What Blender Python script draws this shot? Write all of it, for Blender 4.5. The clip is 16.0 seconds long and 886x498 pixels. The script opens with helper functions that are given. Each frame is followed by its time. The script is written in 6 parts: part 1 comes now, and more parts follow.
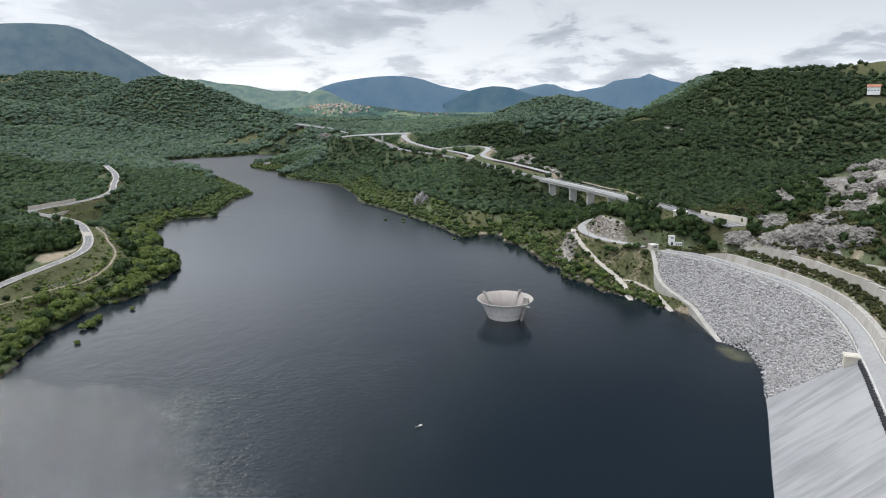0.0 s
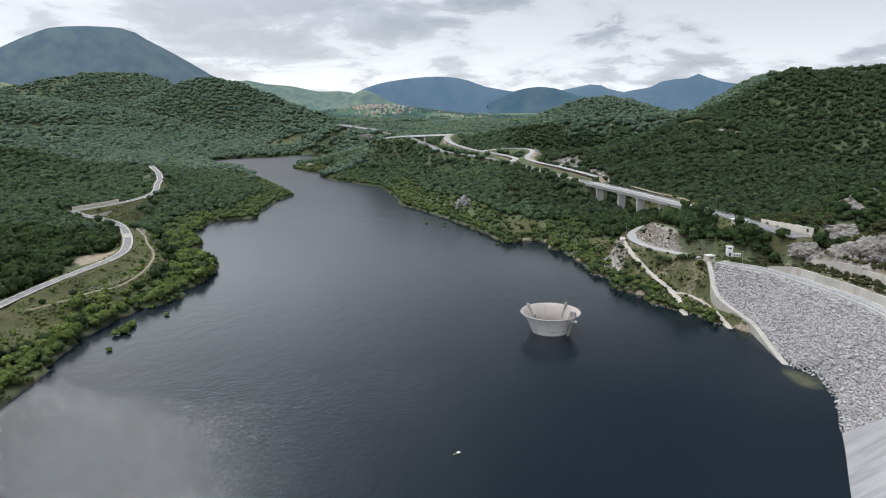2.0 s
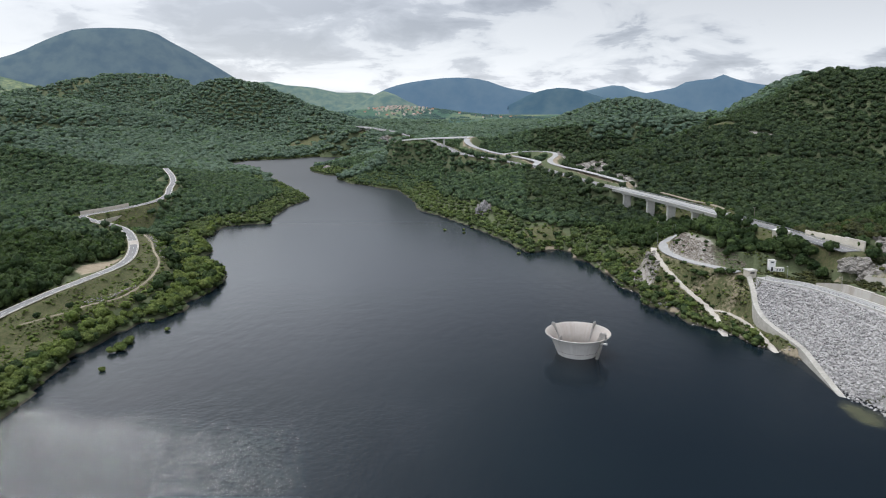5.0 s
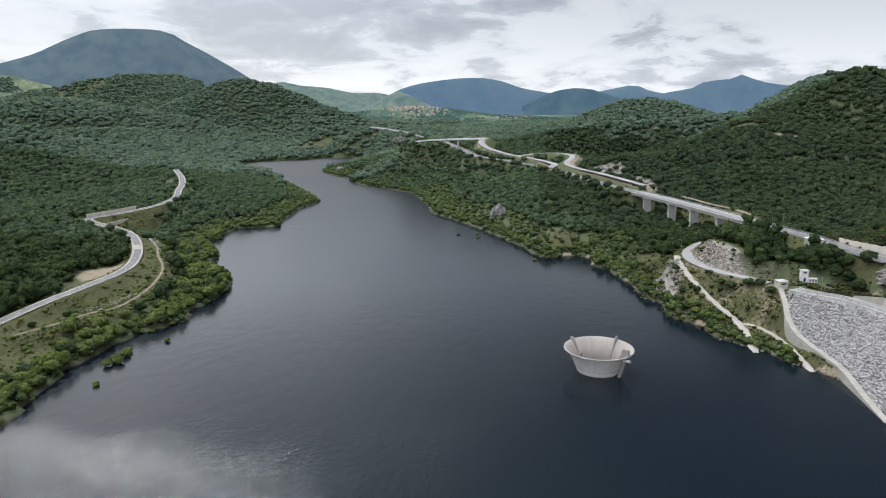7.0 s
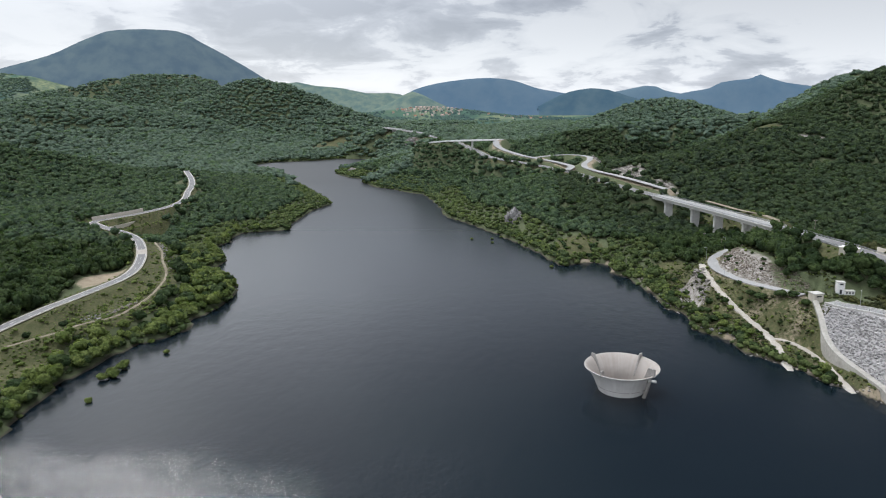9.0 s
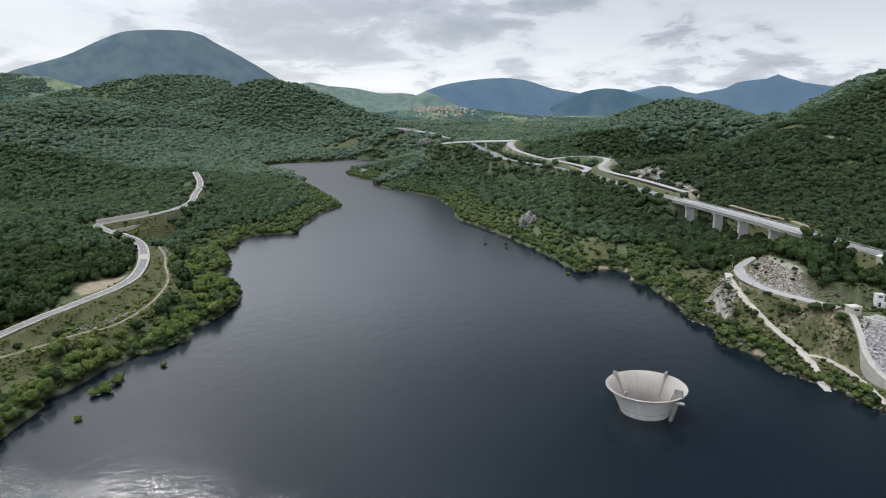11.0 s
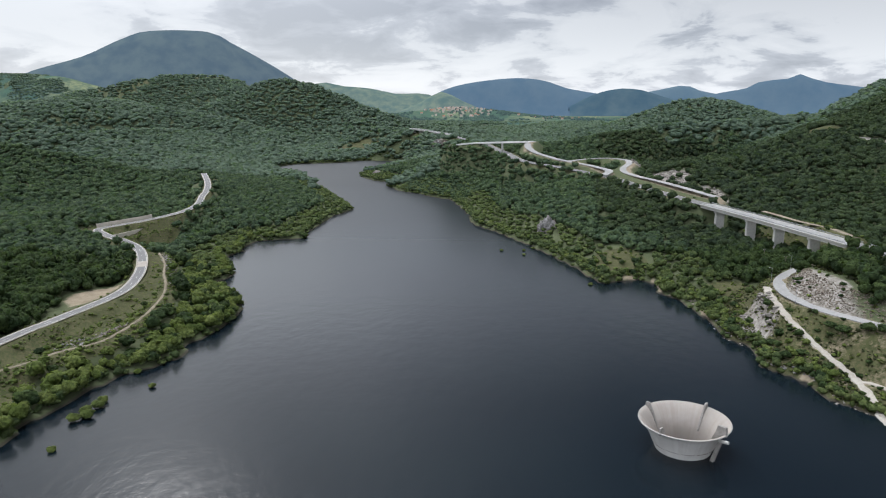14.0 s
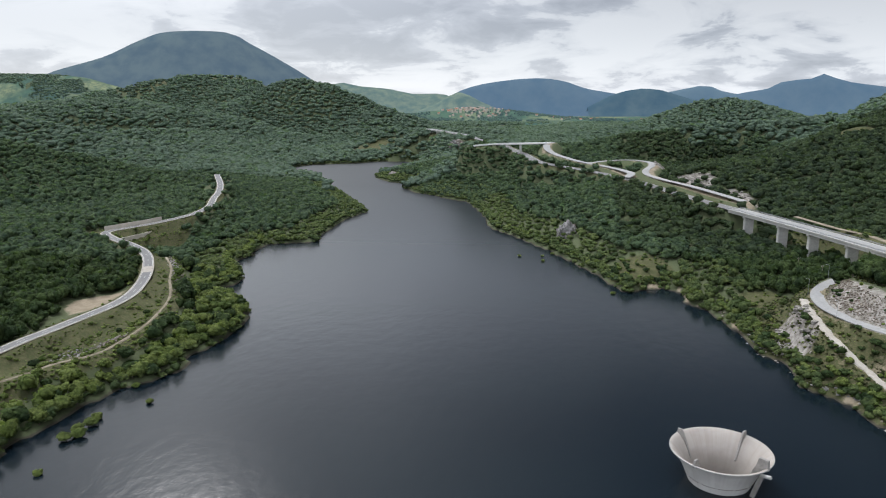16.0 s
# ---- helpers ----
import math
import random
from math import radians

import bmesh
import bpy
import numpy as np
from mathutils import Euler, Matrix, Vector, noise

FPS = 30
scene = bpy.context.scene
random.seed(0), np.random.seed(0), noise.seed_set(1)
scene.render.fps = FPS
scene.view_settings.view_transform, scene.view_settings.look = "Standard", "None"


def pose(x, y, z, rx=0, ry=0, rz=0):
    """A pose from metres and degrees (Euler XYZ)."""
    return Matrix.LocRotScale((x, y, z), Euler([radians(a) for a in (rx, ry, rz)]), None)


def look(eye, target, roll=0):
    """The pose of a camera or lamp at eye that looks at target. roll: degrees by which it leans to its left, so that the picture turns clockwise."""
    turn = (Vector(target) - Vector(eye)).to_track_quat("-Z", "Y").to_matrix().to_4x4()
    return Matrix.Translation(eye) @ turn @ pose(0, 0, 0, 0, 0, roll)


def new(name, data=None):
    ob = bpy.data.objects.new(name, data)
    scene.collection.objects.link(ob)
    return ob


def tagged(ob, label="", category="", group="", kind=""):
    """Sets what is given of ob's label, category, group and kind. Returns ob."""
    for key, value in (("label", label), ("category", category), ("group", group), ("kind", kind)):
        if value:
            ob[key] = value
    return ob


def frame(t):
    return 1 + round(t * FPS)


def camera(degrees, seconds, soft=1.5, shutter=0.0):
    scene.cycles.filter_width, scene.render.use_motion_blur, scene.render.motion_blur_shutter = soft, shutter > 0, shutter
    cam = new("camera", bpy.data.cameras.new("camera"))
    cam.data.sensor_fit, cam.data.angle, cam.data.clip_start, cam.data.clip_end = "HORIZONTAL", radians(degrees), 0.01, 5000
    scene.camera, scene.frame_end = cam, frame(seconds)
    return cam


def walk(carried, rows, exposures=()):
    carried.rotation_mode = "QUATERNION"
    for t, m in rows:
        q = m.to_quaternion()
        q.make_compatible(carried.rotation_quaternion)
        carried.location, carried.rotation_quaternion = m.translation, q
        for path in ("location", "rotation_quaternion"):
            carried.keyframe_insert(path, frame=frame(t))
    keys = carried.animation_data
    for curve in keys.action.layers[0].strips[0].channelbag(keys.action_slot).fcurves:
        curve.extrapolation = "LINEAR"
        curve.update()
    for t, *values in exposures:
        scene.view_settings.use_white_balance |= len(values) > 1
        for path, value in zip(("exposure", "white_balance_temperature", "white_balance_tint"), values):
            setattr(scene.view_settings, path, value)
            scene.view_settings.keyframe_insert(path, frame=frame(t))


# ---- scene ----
cam = camera(66, 16.0, soft=1.1)
PATH = [
    (0, pose(-0.65, 6.74, 106.42, 77.52, 0.0, -4.17) @ pose(0, 0, 0, 0, 0, -0.55)),
    (0.5, pose(-0.32, 11.05, 106.49, 77.55, 0.0, -3.44) @ pose(0, 0, 0, 0, 0, -0.55)),
    (1, pose(-0.07, 15.28, 106.57, 77.57, 0.0, -2.20) @ pose(0, 0, 0, 0, 0, -0.55)),
    (1.5, pose(0.14, 19.46, 106.64, 77.59, 0.0, -1.11) @ pose(0, 0, 0, 0, 0, -0.55)),
    (2, pose(0.32, 23.62, 106.71, 77.61, 0.0, -0.59) @ pose(0, 0, 0, 0, 0, -0.55)),
    (2.5, pose(0.47, 27.77, 106.77, 77.63, 0.0, -0.21) @ pose(0, 0, 0, 0, 0, -0.55)),
    (3, pose(0.62, 31.93, 106.82, 77.64, 0.0, 0.18) @ pose(0, 0, 0, 0, 0, -0.55)),
    (3.5, pose(0.76, 36.10, 106.87, 77.66, 0.0, 0.47) @ pose(0, 0, 0, 0, 0, -0.55)),
    (6, pose(1.34, 57.22, 107.07, 77.73, 0.0, 1.61) @ pose(0, 0, 0, 0, 0, -0.55)),
    (6.5, pose(1.41, 61.50, 107.11, 77.74, 0.0, 1.96) @ pose(0, 0, 0, 0, 0, -0.55)),
    (7, pose(1.45, 65.78, 107.15, 77.75, 0.0, 2.29) @ pose(0, 0, 0, 0, 0, -0.55)),
    (7.5, pose(1.46, 70.07, 107.18, 77.76, 0.0, 2.58) @ pose(0, 0, 0, 0, 0, -0.55)),
    (8, pose(1.44, 74.36, 107.21, 77.76, 0.0, 2.87) @ pose(0, 0, 0, 0, 0, -0.55)),
    (8.5, pose(1.39, 78.64, 107.24, 77.77, 0.0, 3.20) @ pose(0, 0, 0, 0, 0, -0.55)),
    (9, pose(1.31, 82.93, 107.26, 77.78, 0.0, 3.49) @ pose(0, 0, 0, 0, 0, -0.55)),
    (9.5, pose(1.20, 87.21, 107.26, 77.79, 0.0, 3.84) @ pose(0, 0, 0, 0, 0, -0.55)),
    (10, pose(1.06, 91.49, 107.25, 77.79, 0.0, 4.11) @ pose(0, 0, 0, 0, 0, -0.55)),
    (12.5, pose(0.11, 112.84, 106.87, 77.83, 0.0, 5.28) @ pose(0, 0, 0, 0, 0, -0.55)),
    (13, pose(-0.11, 117.11, 106.74, 77.83, 0.0, 5.49) @ pose(0, 0, 0, 0, 0, -0.55)),
    (13.5, pose(-0.32, 121.38, 106.59, 77.84, 0.0, 5.63) @ pose(0, 0, 0, 0, 0, -0.55)),
    (14, pose(-0.53, 125.65, 106.45, 77.85, 0.0, 5.90) @ pose(0, 0, 0, 0, 0, -0.55)),
    (14.5, pose(-0.75, 129.93, 106.31, 77.86, 0.0, 6.19) @ pose(0, 0, 0, 0, 0, -0.55)),
    (15, pose(-0.99, 134.20, 106.22, 77.87, 0.0, 6.52) @ pose(0, 0, 0, 0, 0, -0.55)),
    (15.5, pose(-1.24, 138.46, 106.17, 77.88, 0.0, 6.93) @ pose(0, 0, 0, 0, 0, -0.55)),
    (16, pose(-1.54, 142.70, 106.22, 77.89, 0.0, 7.34) @ pose(0, 0, 0, 0, 0, -0.55)),
]
walk(cam, PATH, [(0, 0.0, 6200, 11), (7, -0.04, 6200, 11), (16, -0.10, 6200, 11)])

# ---------------------------------------------------------------- world, sun, exposure
SUN_AZ, SUN_EL = radians(-31), radians(39)
sun_way = Vector((math.sin(SUN_AZ) * math.cos(SUN_EL), math.cos(SUN_AZ) * math.cos(SUN_EL), math.sin(SUN_EL)))
scene.view_settings.exposure = 0.0


def build_sky():
    w = bpy.data.worlds.new("sky")
    scene.world = w
    w.use_nodes = True
    nt = w.node_tree
    nt.nodes.clear()
    N = nt.nodes.new
    out, bg = N("ShaderNodeOutputWorld"), N("ShaderNodeBackground")
    sky = N("ShaderNodeTexSky")
    sky.sky_type, sky.sun_disc = "NISHITA", False
    sky.sun_elevation, sky.sun_rotation = SUN_EL, SUN_AZ
    sky.altitude, sky.air_density, sky.dust_density = 700, 1.0, 1.5
    tc, sep = N("ShaderNodeTexCoord"), N("ShaderNodeSeparateXYZ")
    nt.links.new(tc.outputs["Generated"], sep.inputs[0])

    def math_node(op, a, b=None):
        m = N("ShaderNodeMath")
        m.operation = op
        for i, v in enumerate((a, b)):
            if v is None:
                continue
            if isinstance(v, (int, float)):
                m.inputs[i].default_value = v
            else:
                nt.links.new(v, m.inputs[i])
        return m.outputs[0]

    z = math_node("ADD", math_node("MAXIMUM", sep.outputs[2], 0.0), 0.26)
    comb = N("ShaderNodeCombineXYZ")
    nt.links.new(math_node("DIVIDE", sep.outputs[0], z), comb.inputs[0])
    nt.links.new(math_node("DIVIDE", sep.outputs[1], z), comb.inputs[1])

    def noise_node(scale, detail, rough, off, warp=0.0):
        mp = N("ShaderNodeMapping")
        mp.inputs["Location"].default_value = off
        nt.links.new(comb.outputs[0], mp.inputs[0])
        n = N("ShaderNodeTexNoise")
        n.inputs["Scale"].default_value, n.inputs["Detail"].default_value = scale, detail
        n.inputs["Roughness"].default_value, n.inputs["Distortion"].default_value = rough, warp
        nt.links.new(mp.outputs[0], n.inputs["Vector"])
        return n.outputs["Fac"]

    def ramp(fac, stops):
        r = N("ShaderNodeValToRGB")
        e = r.color_ramp.elements
        while len(e) < len(stops):
            e.new(0.5)
        for el, (pos, col) in zip(e, stops):
            el.position, el.color = pos, (*col, 1)
        nt.links.new(fac, r.inputs[0])
        return r.outputs[0]

    def mix(fac, a, b, mode="MIX"):
        m = N("ShaderNodeMix")
        m.data_type, m.blend_type = "RGBA", mode
        for sock, v in ((m.inputs[0], fac), (m.inputs[6], a), (m.inputs[7], b)):
            if isinstance(v, (int, float)):
                sock.default_value = v
            elif isinstance(v, tuple):
                sock.default_value = (*v, 1)
            else:
                nt.links.new(v, sock)
        return m.outputs[2]

    # grey cloud bellies, white veils between them, thin blue far gaps
    big = noise_node(0.62, 6, 0.52, SKY_SHIFT, 0.25)
    small = noise_node(3.0, 8, 0.58, (3.1, 1.7, 0.0), 0.35)
    body = math_node("ADD", math_node("MULTIPLY", big, 0.60), math_node("MULTIPLY", small, 0.40))
    cloud = ramp(body, [(0.44, (1.28, 1.29, 1.30)), (0.482, (1.12, 1.14, 1.17)), (0.503, (0.74, 0.77, 0.84)), (0.555, (0.47, 0.50, 0.57))])
    # glow of the veiled sun, broad, and the dimmer sky opposite
    dot = N("ShaderNodeVectorMath")
    dot.operation = "DOT_PRODUCT"
    nt.links.new(tc.outputs["Generated"], dot.inputs[0])
    dot.inputs[1].default_value = sun_way
    near_sun = math_node("POWER", math_node("MAXIMUM", dot.outputs["Value"], 0.0), 5.5)
    white = mix(near_sun, cloud, (1.22, 1.24, 1.24))
    aloft = math_node("MULTIPLY", math_node("POWER", math_node("SUBTRACT", 1.0, math_node("MINIMUM", math_node("MAXIMUM", sep.outputs[2], 0.0), 1.0)), 6.0), 0.74)
    level = math_node("ADD", math_node("ADD", math_node("ADD", 0.185, math_node("MULTIPLY", math_node("POWER", math_node("MAXIMUM", sep.outputs[2], 0.0), 9.0), 4.6)), aloft), math_node("MULTIPLY", near_sun, 0.22))
    # above the view the sky is graded brighter westward, to shape the lake's reflection
    west = math_node("MINIMUM", math_node("MAXIMUM", math_node("DIVIDE", math_node("SUBTRACT", 0.16, sep.outputs[0]), 0.36), 0.0), 1.0)
    over = math_node("MINIMUM", math_node("MAXIMUM", math_node("DIVIDE", math_node("SUBTRACT", sep.outputs[2], 0.2), 0.2), 0.0), 1.0)
    level = math_node("MULTIPLY", level, math_node("ADD", 1.0, math_node("MULTIPLY", over, math_node("SUBTRACT", math_node("MULTIPLY", west, 1.8), 0.60))))
    # fill light added: the unseen southern half of the sky is raised
    south = math_node("MINIMUM", math_node("MAXIMUM", math_node("DIVIDE", math_node("SUBTRACT", 0.1, sep.outputs[1]), 0.8), 0.0), 1.0)
    level = math_node("ADD", level, math_node("MULTIPLY", south, 1.5))
    # a bright band added at the view's upper edge to lift the water's reflections
    band = math_node("DIVIDE", math_node("SUBTRACT", sep.outputs[2], 0.255), 0.095)
    band = math_node("MULTIPLY", math_node("POWER", 2.718, math_node("MULTIPLY", math_node("MULTIPLY", band, band), -1.0)), math_node("ADD", 0.30, math_node("MULTIPLY", west, 0.62)))
    level = math_node("ADD", level, band)
    lit = N("ShaderNodeVectorMath")
    lit.operation = "SCALE"
    nt.links.new(white, lit.inputs[0])
    nt.links.new(level, lit.inputs["Scale"])
    # toward the horizon the cloud deck thins to bright haze
    horizon = math_node("POWER", math_node("SUBTRACT", 1.0, math_node("MINIMUM", math_node("MAXIMUM", sep.outputs[2], 0.0), 1.0)), 14.0)
    hazed = mix(math_node("MULTIPLY", horizon, 0.40), lit.outputs[0], (0.86, 0.92, 0.98))
    blue = N("ShaderNodeVectorMath")
    blue.operation = "SCALE"
    nt.links.new(sky.outputs[0], blue.inputs[0])
    blue.inputs["Scale"].default_value = 0.10
    total = mix(0.88, blue.outputs[0], hazed)
    nt.links.new(total, bg.inputs["Color"])
    bg.inputs["Strength"].default_value = 1.0
    nt.links.new(bg.outputs[0], out.inputs[0])


SKY_SHIFT = (0.4, 0.2, 0.0)
build_sky()
sun_data = bpy.data.lights.new("sun", "SUN")
sun_data.energy, sun_data.angle, sun_data.color = 1.5, radians(5), (1.0, 0.965, 0.92)
sun = new("sun", sun_data)
sun.matrix_world = look(sun_way * 500, (0, 0, 0))


# ---------------------------------------------------------------- materials
class Mat:
    """A node material under construction."""

    def __init__(self, name, rough=0.8, metal=0.0, spec=0.3):
        self.m = bpy.data.materials.new(name)
        self.m.use_nodes = True
        self.nt = self.m.node_tree
        self.b = self.nt.nodes["Principled BSDF"]
        self.b.inputs["Roughness"].default_value = rough
        self.b.inputs["Metallic"].default_value = metal
        self.b.inputs["Specular IOR Level"].default_value = spec
        self.tc = self.nt.nodes.new("ShaderNodeNewGeometry").outputs["Position"]

    def put(self, sock, v):
        if isinstance(v, (int, float)):
            sock.default_value = v
        elif isinstance(v, tuple):
            sock.default_value = (*v, 1) if len(v) == 3 and sock.type == "RGBA" else v
        else:
            self.nt.links.new(v, sock)

    def noise(self, scale, detail=4, rough=0.55, stretch=(1, 1, 1), warp=0.0):
        mp = self.nt.nodes.new("ShaderNodeMapping")
        mp.inputs["Scale"].default_value = stretch
        self.nt.links.new(self.tc, mp.inputs[0])
        n = self.nt.nodes.new("ShaderNodeTexNoise")
        n.inputs["Scale"].default_value, n.inputs["Detail"].default_value = scale, detail
        n.inputs["Roughness"].default_value, n.inputs["Distortion"].default_value = rough, warp
        self.nt.links.new(mp.outputs[0], n.inputs["Vector"])
        return n.outputs["Fac"]

    def ramp(self, fac, *stops):
        r = self.nt.nodes.new("ShaderNodeValToRGB")
        e = r.color_ramp.elements
        while len(e) < len(stops):
            e.new(0.5)
        for el, (pos, col) in zip(e, stops):
            el.position = pos
            el.color = (*col, 1) if isinstance(col, tuple) else (col, col, col, 1)
        self.nt.links.new(fac, r.inputs[0])
        return r.outputs[0]

    def mix(self, fac, a, b, mode="MIX"):
        m = self.nt.nodes.new("ShaderNodeMix")
        m.data_type, m.blend_type = "RGBA", mode
        self.put(m.inputs[0], fac), self.put(m.inputs[6], a), self.put(m.inputs[7], b)
        return m.outputs[2]

    def calc(self, op, a, b=0.0):
        m = self.nt.nodes.new("ShaderNodeMath")
        m.operation = op
        self.put(m.inputs[0], a), self.put(m.inputs[1], b)
        return m.outputs[0]

    def attr(self, name):
        a = self.nt.nodes.new("ShaderNodeAttribute")
        a.attribute_name = name
        return a.outputs["Color"], a.outputs["Fac"]

    def split(self, vec):
        s = self.nt.nodes.new("ShaderNodeSeparateXYZ")
        self.nt.links.new(vec, s.inputs[0])
        return s.outputs

    def island(self):
        return self.nt.nodes.new("ShaderNodeNewGeometry").outputs["Random Per Island"]

    def random(self):
        return self.nt.nodes.new("ShaderNodeObjectInfo").outputs["Random"]

    def bump(self, height, strength, dist):
        b = self.nt.nodes.new("ShaderNodeBump")
        b.inputs["Strength"].default_value, b.inputs["Distance"].default_value = strength, dist
        self.put(b.inputs["Height"], height)
        self.put(self.b.inputs["Normal"], b.outputs[0])

    def colour(self, v):
        self.put(self.b.inputs["Base Color"], v)
        return self

    def rough(self, v):
        self.put(self.b.inputs["Roughness"], v)
        return self


def mottled(name, c1, c2, scale, rough=0.85, fine=None, bump=0.0, dist=0.1, spec=0.3, metal=0.0):
    """Two colours mixed by broad noise, with a fine grain over them."""
    k = Mat(name, rough, metal, spec)
    broad = k.noise(scale, 5, 0.6)
    grain = k.noise(fine or scale * 9, 4, 0.65)
    base = k.mix(k.ramp(broad, (0.35, 0.0), (0.65, 1.0)), c1, c2)
    k.colour(k.mix(k.ramp(grain, (0.3, 0.55), (0.7, 0.0)), base, tuple(v * 0.6 for v in c1)))
    if bump:
        k.bump(grain, bump, dist)
    return k.m


def foliage(name, dark, mid, light, drift=0.02, grain=1.0):
    """Leaves: a tint per bough, drifting from tree to tree and stand to stand, with leafy grain, and shade between
    sprays painted into the tint.
    """
    k = Mat(name, 0.75, 0.0, 0.12)
    stand = k.noise(drift, 4, 0.6)
    tree = k.noise(0.16, 2, 0.5)
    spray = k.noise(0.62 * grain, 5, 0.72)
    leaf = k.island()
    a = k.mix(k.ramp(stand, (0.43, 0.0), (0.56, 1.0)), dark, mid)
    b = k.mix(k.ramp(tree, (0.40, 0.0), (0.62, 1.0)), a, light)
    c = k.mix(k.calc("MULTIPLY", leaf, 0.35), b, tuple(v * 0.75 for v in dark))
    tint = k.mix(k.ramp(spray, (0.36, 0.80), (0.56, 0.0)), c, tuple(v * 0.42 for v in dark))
    k.colour(tint)
    k.bump(spray, 1.0, 1.3 / grain)
    through_leaf, both = k.nt.nodes.new("ShaderNodeBsdfTranslucent"), k.nt.nodes.new("ShaderNodeMixShader")
    k.put(through_leaf.inputs["Color"], k.mix(1.0, tint, (1.0, 1.15, 0.6), "MULTIPLY"))
    both.inputs[0].default_value = 0.4
    k.nt.links.new(k.b.outputs[0], both.inputs[1])
    k.nt.links.new(through_leaf.outputs[0], both.inputs[2])
    k.nt.links.new(both.outputs[0], k.nt.nodes["Material Output"].inputs["Surface"])
    return k.m


M_CONCRETE = mottled("concrete", (0.42, 0.41, 0.38), (0.55, 0.53, 0.49), 0.12, 0.85, 1.6, 0.15, 0.05)
M_PLINTH = mottled("weathered plinth concrete", (0.30, 0.285, 0.25), (0.42, 0.40, 0.36), 0.2, 0.9, 1.3, 0.2, 0.06)
M_PIER = mottled("pier concrete", (0.44, 0.43, 0.40), (0.54, 0.53, 0.49), 0.1, 0.85, 1.0, 0.1, 0.05)
M_ASPHALT = mottled("worn asphalt", (0.15, 0.15, 0.15), (0.205, 0.20, 0.195), 0.06, 0.9, 1.2)
M_ASPHALT_OLD = mottled("bleached asphalt", (0.27, 0.27, 0.265), (0.34, 0.335, 0.32), 0.05, 0.9, 0.9)
M_GRAVEL = mottled("pale gravel", (0.34, 0.31, 0.265), (0.46, 0.43, 0.375), 0.09, 0.95, 1.1, 0.2, 0.1)
M_LINE = mottled("worn road paint", (0.48, 0.48, 0.46), (0.60, 0.60, 0.58), 0.3, 0.7)
M_STEEL = mottled("galvanised steel", (0.34, 0.35, 0.36), (0.45, 0.46, 0.46), 0.4, 0.5, spec=0.5, metal=0.6)
M_DARKSTEEL = mottled("dark steel", (0.05, 0.05, 0.055), (0.09, 0.09, 0.09), 0.8, 0.6, metal=0.4)
M_WALL = mottled("rendered wall", (0.50, 0.46, 0.38), (0.60, 0.56, 0.48), 0.2, 0.9)
M_WHITE = mottled("white render", (0.72, 0.71, 0.68), (0.82, 0.81, 0.78), 0.15, 0.85)
M_TILE = mottled("clay roof tiles", (0.30, 0.13, 0.085), (0.40, 0.19, 0.12), 0.3, 0.9)
M_GLASS = mottled("dark window glass", (0.03, 0.035, 0.04), (0.05, 0.055, 0.06), 0.5, 0.15, spec=0.5)
M_WOOD = mottled("weathered pole wood", (0.20, 0.17, 0.13), (0.28, 0.25, 0.20), 0.6, 0.9)
M_BARK = mottled("bark", (0.09, 0.07, 0.05), (0.15, 0.125, 0.10), 0.9, 0.95)
M_STONE = mottled("limestone", (0.38, 0.37, 0.35), (0.52, 0.51, 0.49), 0.15, 0.95, 0.8, 0.4, 0.3)
# village tiles, paled and greyed: distance haze painted into the colour
M_ROOF_HAZED = mottled("hazed roof tiles", (0.36, 0.27, 0.235), (0.47, 0.37, 0.33), 0.05, 0.9)
M_DIRT = mottled("trodden earth", (0.20, 0.17, 0.12), (0.30, 0.26, 0.19), 0.12, 0.95, 0.9)
M_TALUS = mottled("tan broken stone", (0.11, 0.090, 0.070), (0.23, 0.195, 0.158), 0.6, 0.95, 1.0, 0.3, 0.3)
M_SCREE = mottled("brown broken limestone", (0.15, 0.138, 0.12), (0.30, 0.28, 0.25), 0.25, 0.95, 1.0, 0.4, 0.3)
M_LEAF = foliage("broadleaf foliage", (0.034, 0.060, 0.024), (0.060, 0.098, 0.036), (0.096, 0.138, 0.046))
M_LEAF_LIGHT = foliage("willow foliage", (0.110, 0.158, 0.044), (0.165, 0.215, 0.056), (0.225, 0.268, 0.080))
# bluer, paler leaves with distance: air haze painted into hill and slope colours
M_LEAF_HAZED = foliage("hazed hill foliage", (0.124, 0.184, 0.138), (0.150, 0.216, 0.156), (0.188, 0.250, 0.166), 0.006, 0.35)
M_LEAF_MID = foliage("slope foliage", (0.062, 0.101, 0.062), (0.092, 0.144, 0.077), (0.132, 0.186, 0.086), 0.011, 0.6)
# darker copy of the slope leaves: cloud shade on the eastern hill painted in
M_LEAF_SHADED = foliage("shaded slope foliage", (0.042, 0.067, 0.038), (0.065, 0.098, 0.048), (0.096, 0.132, 0.056), 0.011, 0.6)
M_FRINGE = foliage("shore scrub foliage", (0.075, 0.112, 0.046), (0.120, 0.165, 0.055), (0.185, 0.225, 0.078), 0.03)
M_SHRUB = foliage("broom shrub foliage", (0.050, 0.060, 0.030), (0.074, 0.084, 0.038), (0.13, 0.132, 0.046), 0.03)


def boulder_material(single):
    k = Mat("pale quarried limestone", 0.95, 0.0, 0.2)
    one = k.random() if single else k.island()
    tone = k.ramp(one, (0.0, (0.20, 0.193, 0.187)), (0.5, (0.305, 0.294, 0.283)), (1.0, (0.43, 0.416, 0.402)))
    g = k.noise(1.1, 4, 0.65)
    k.colour(k.mix(k.ramp(g, (0.35, 0.45), (0.6, 0.0)), tone, (0.24, 0.23, 0.22)))
    k.bump(g, 0.4, 0.2)
    return k.m


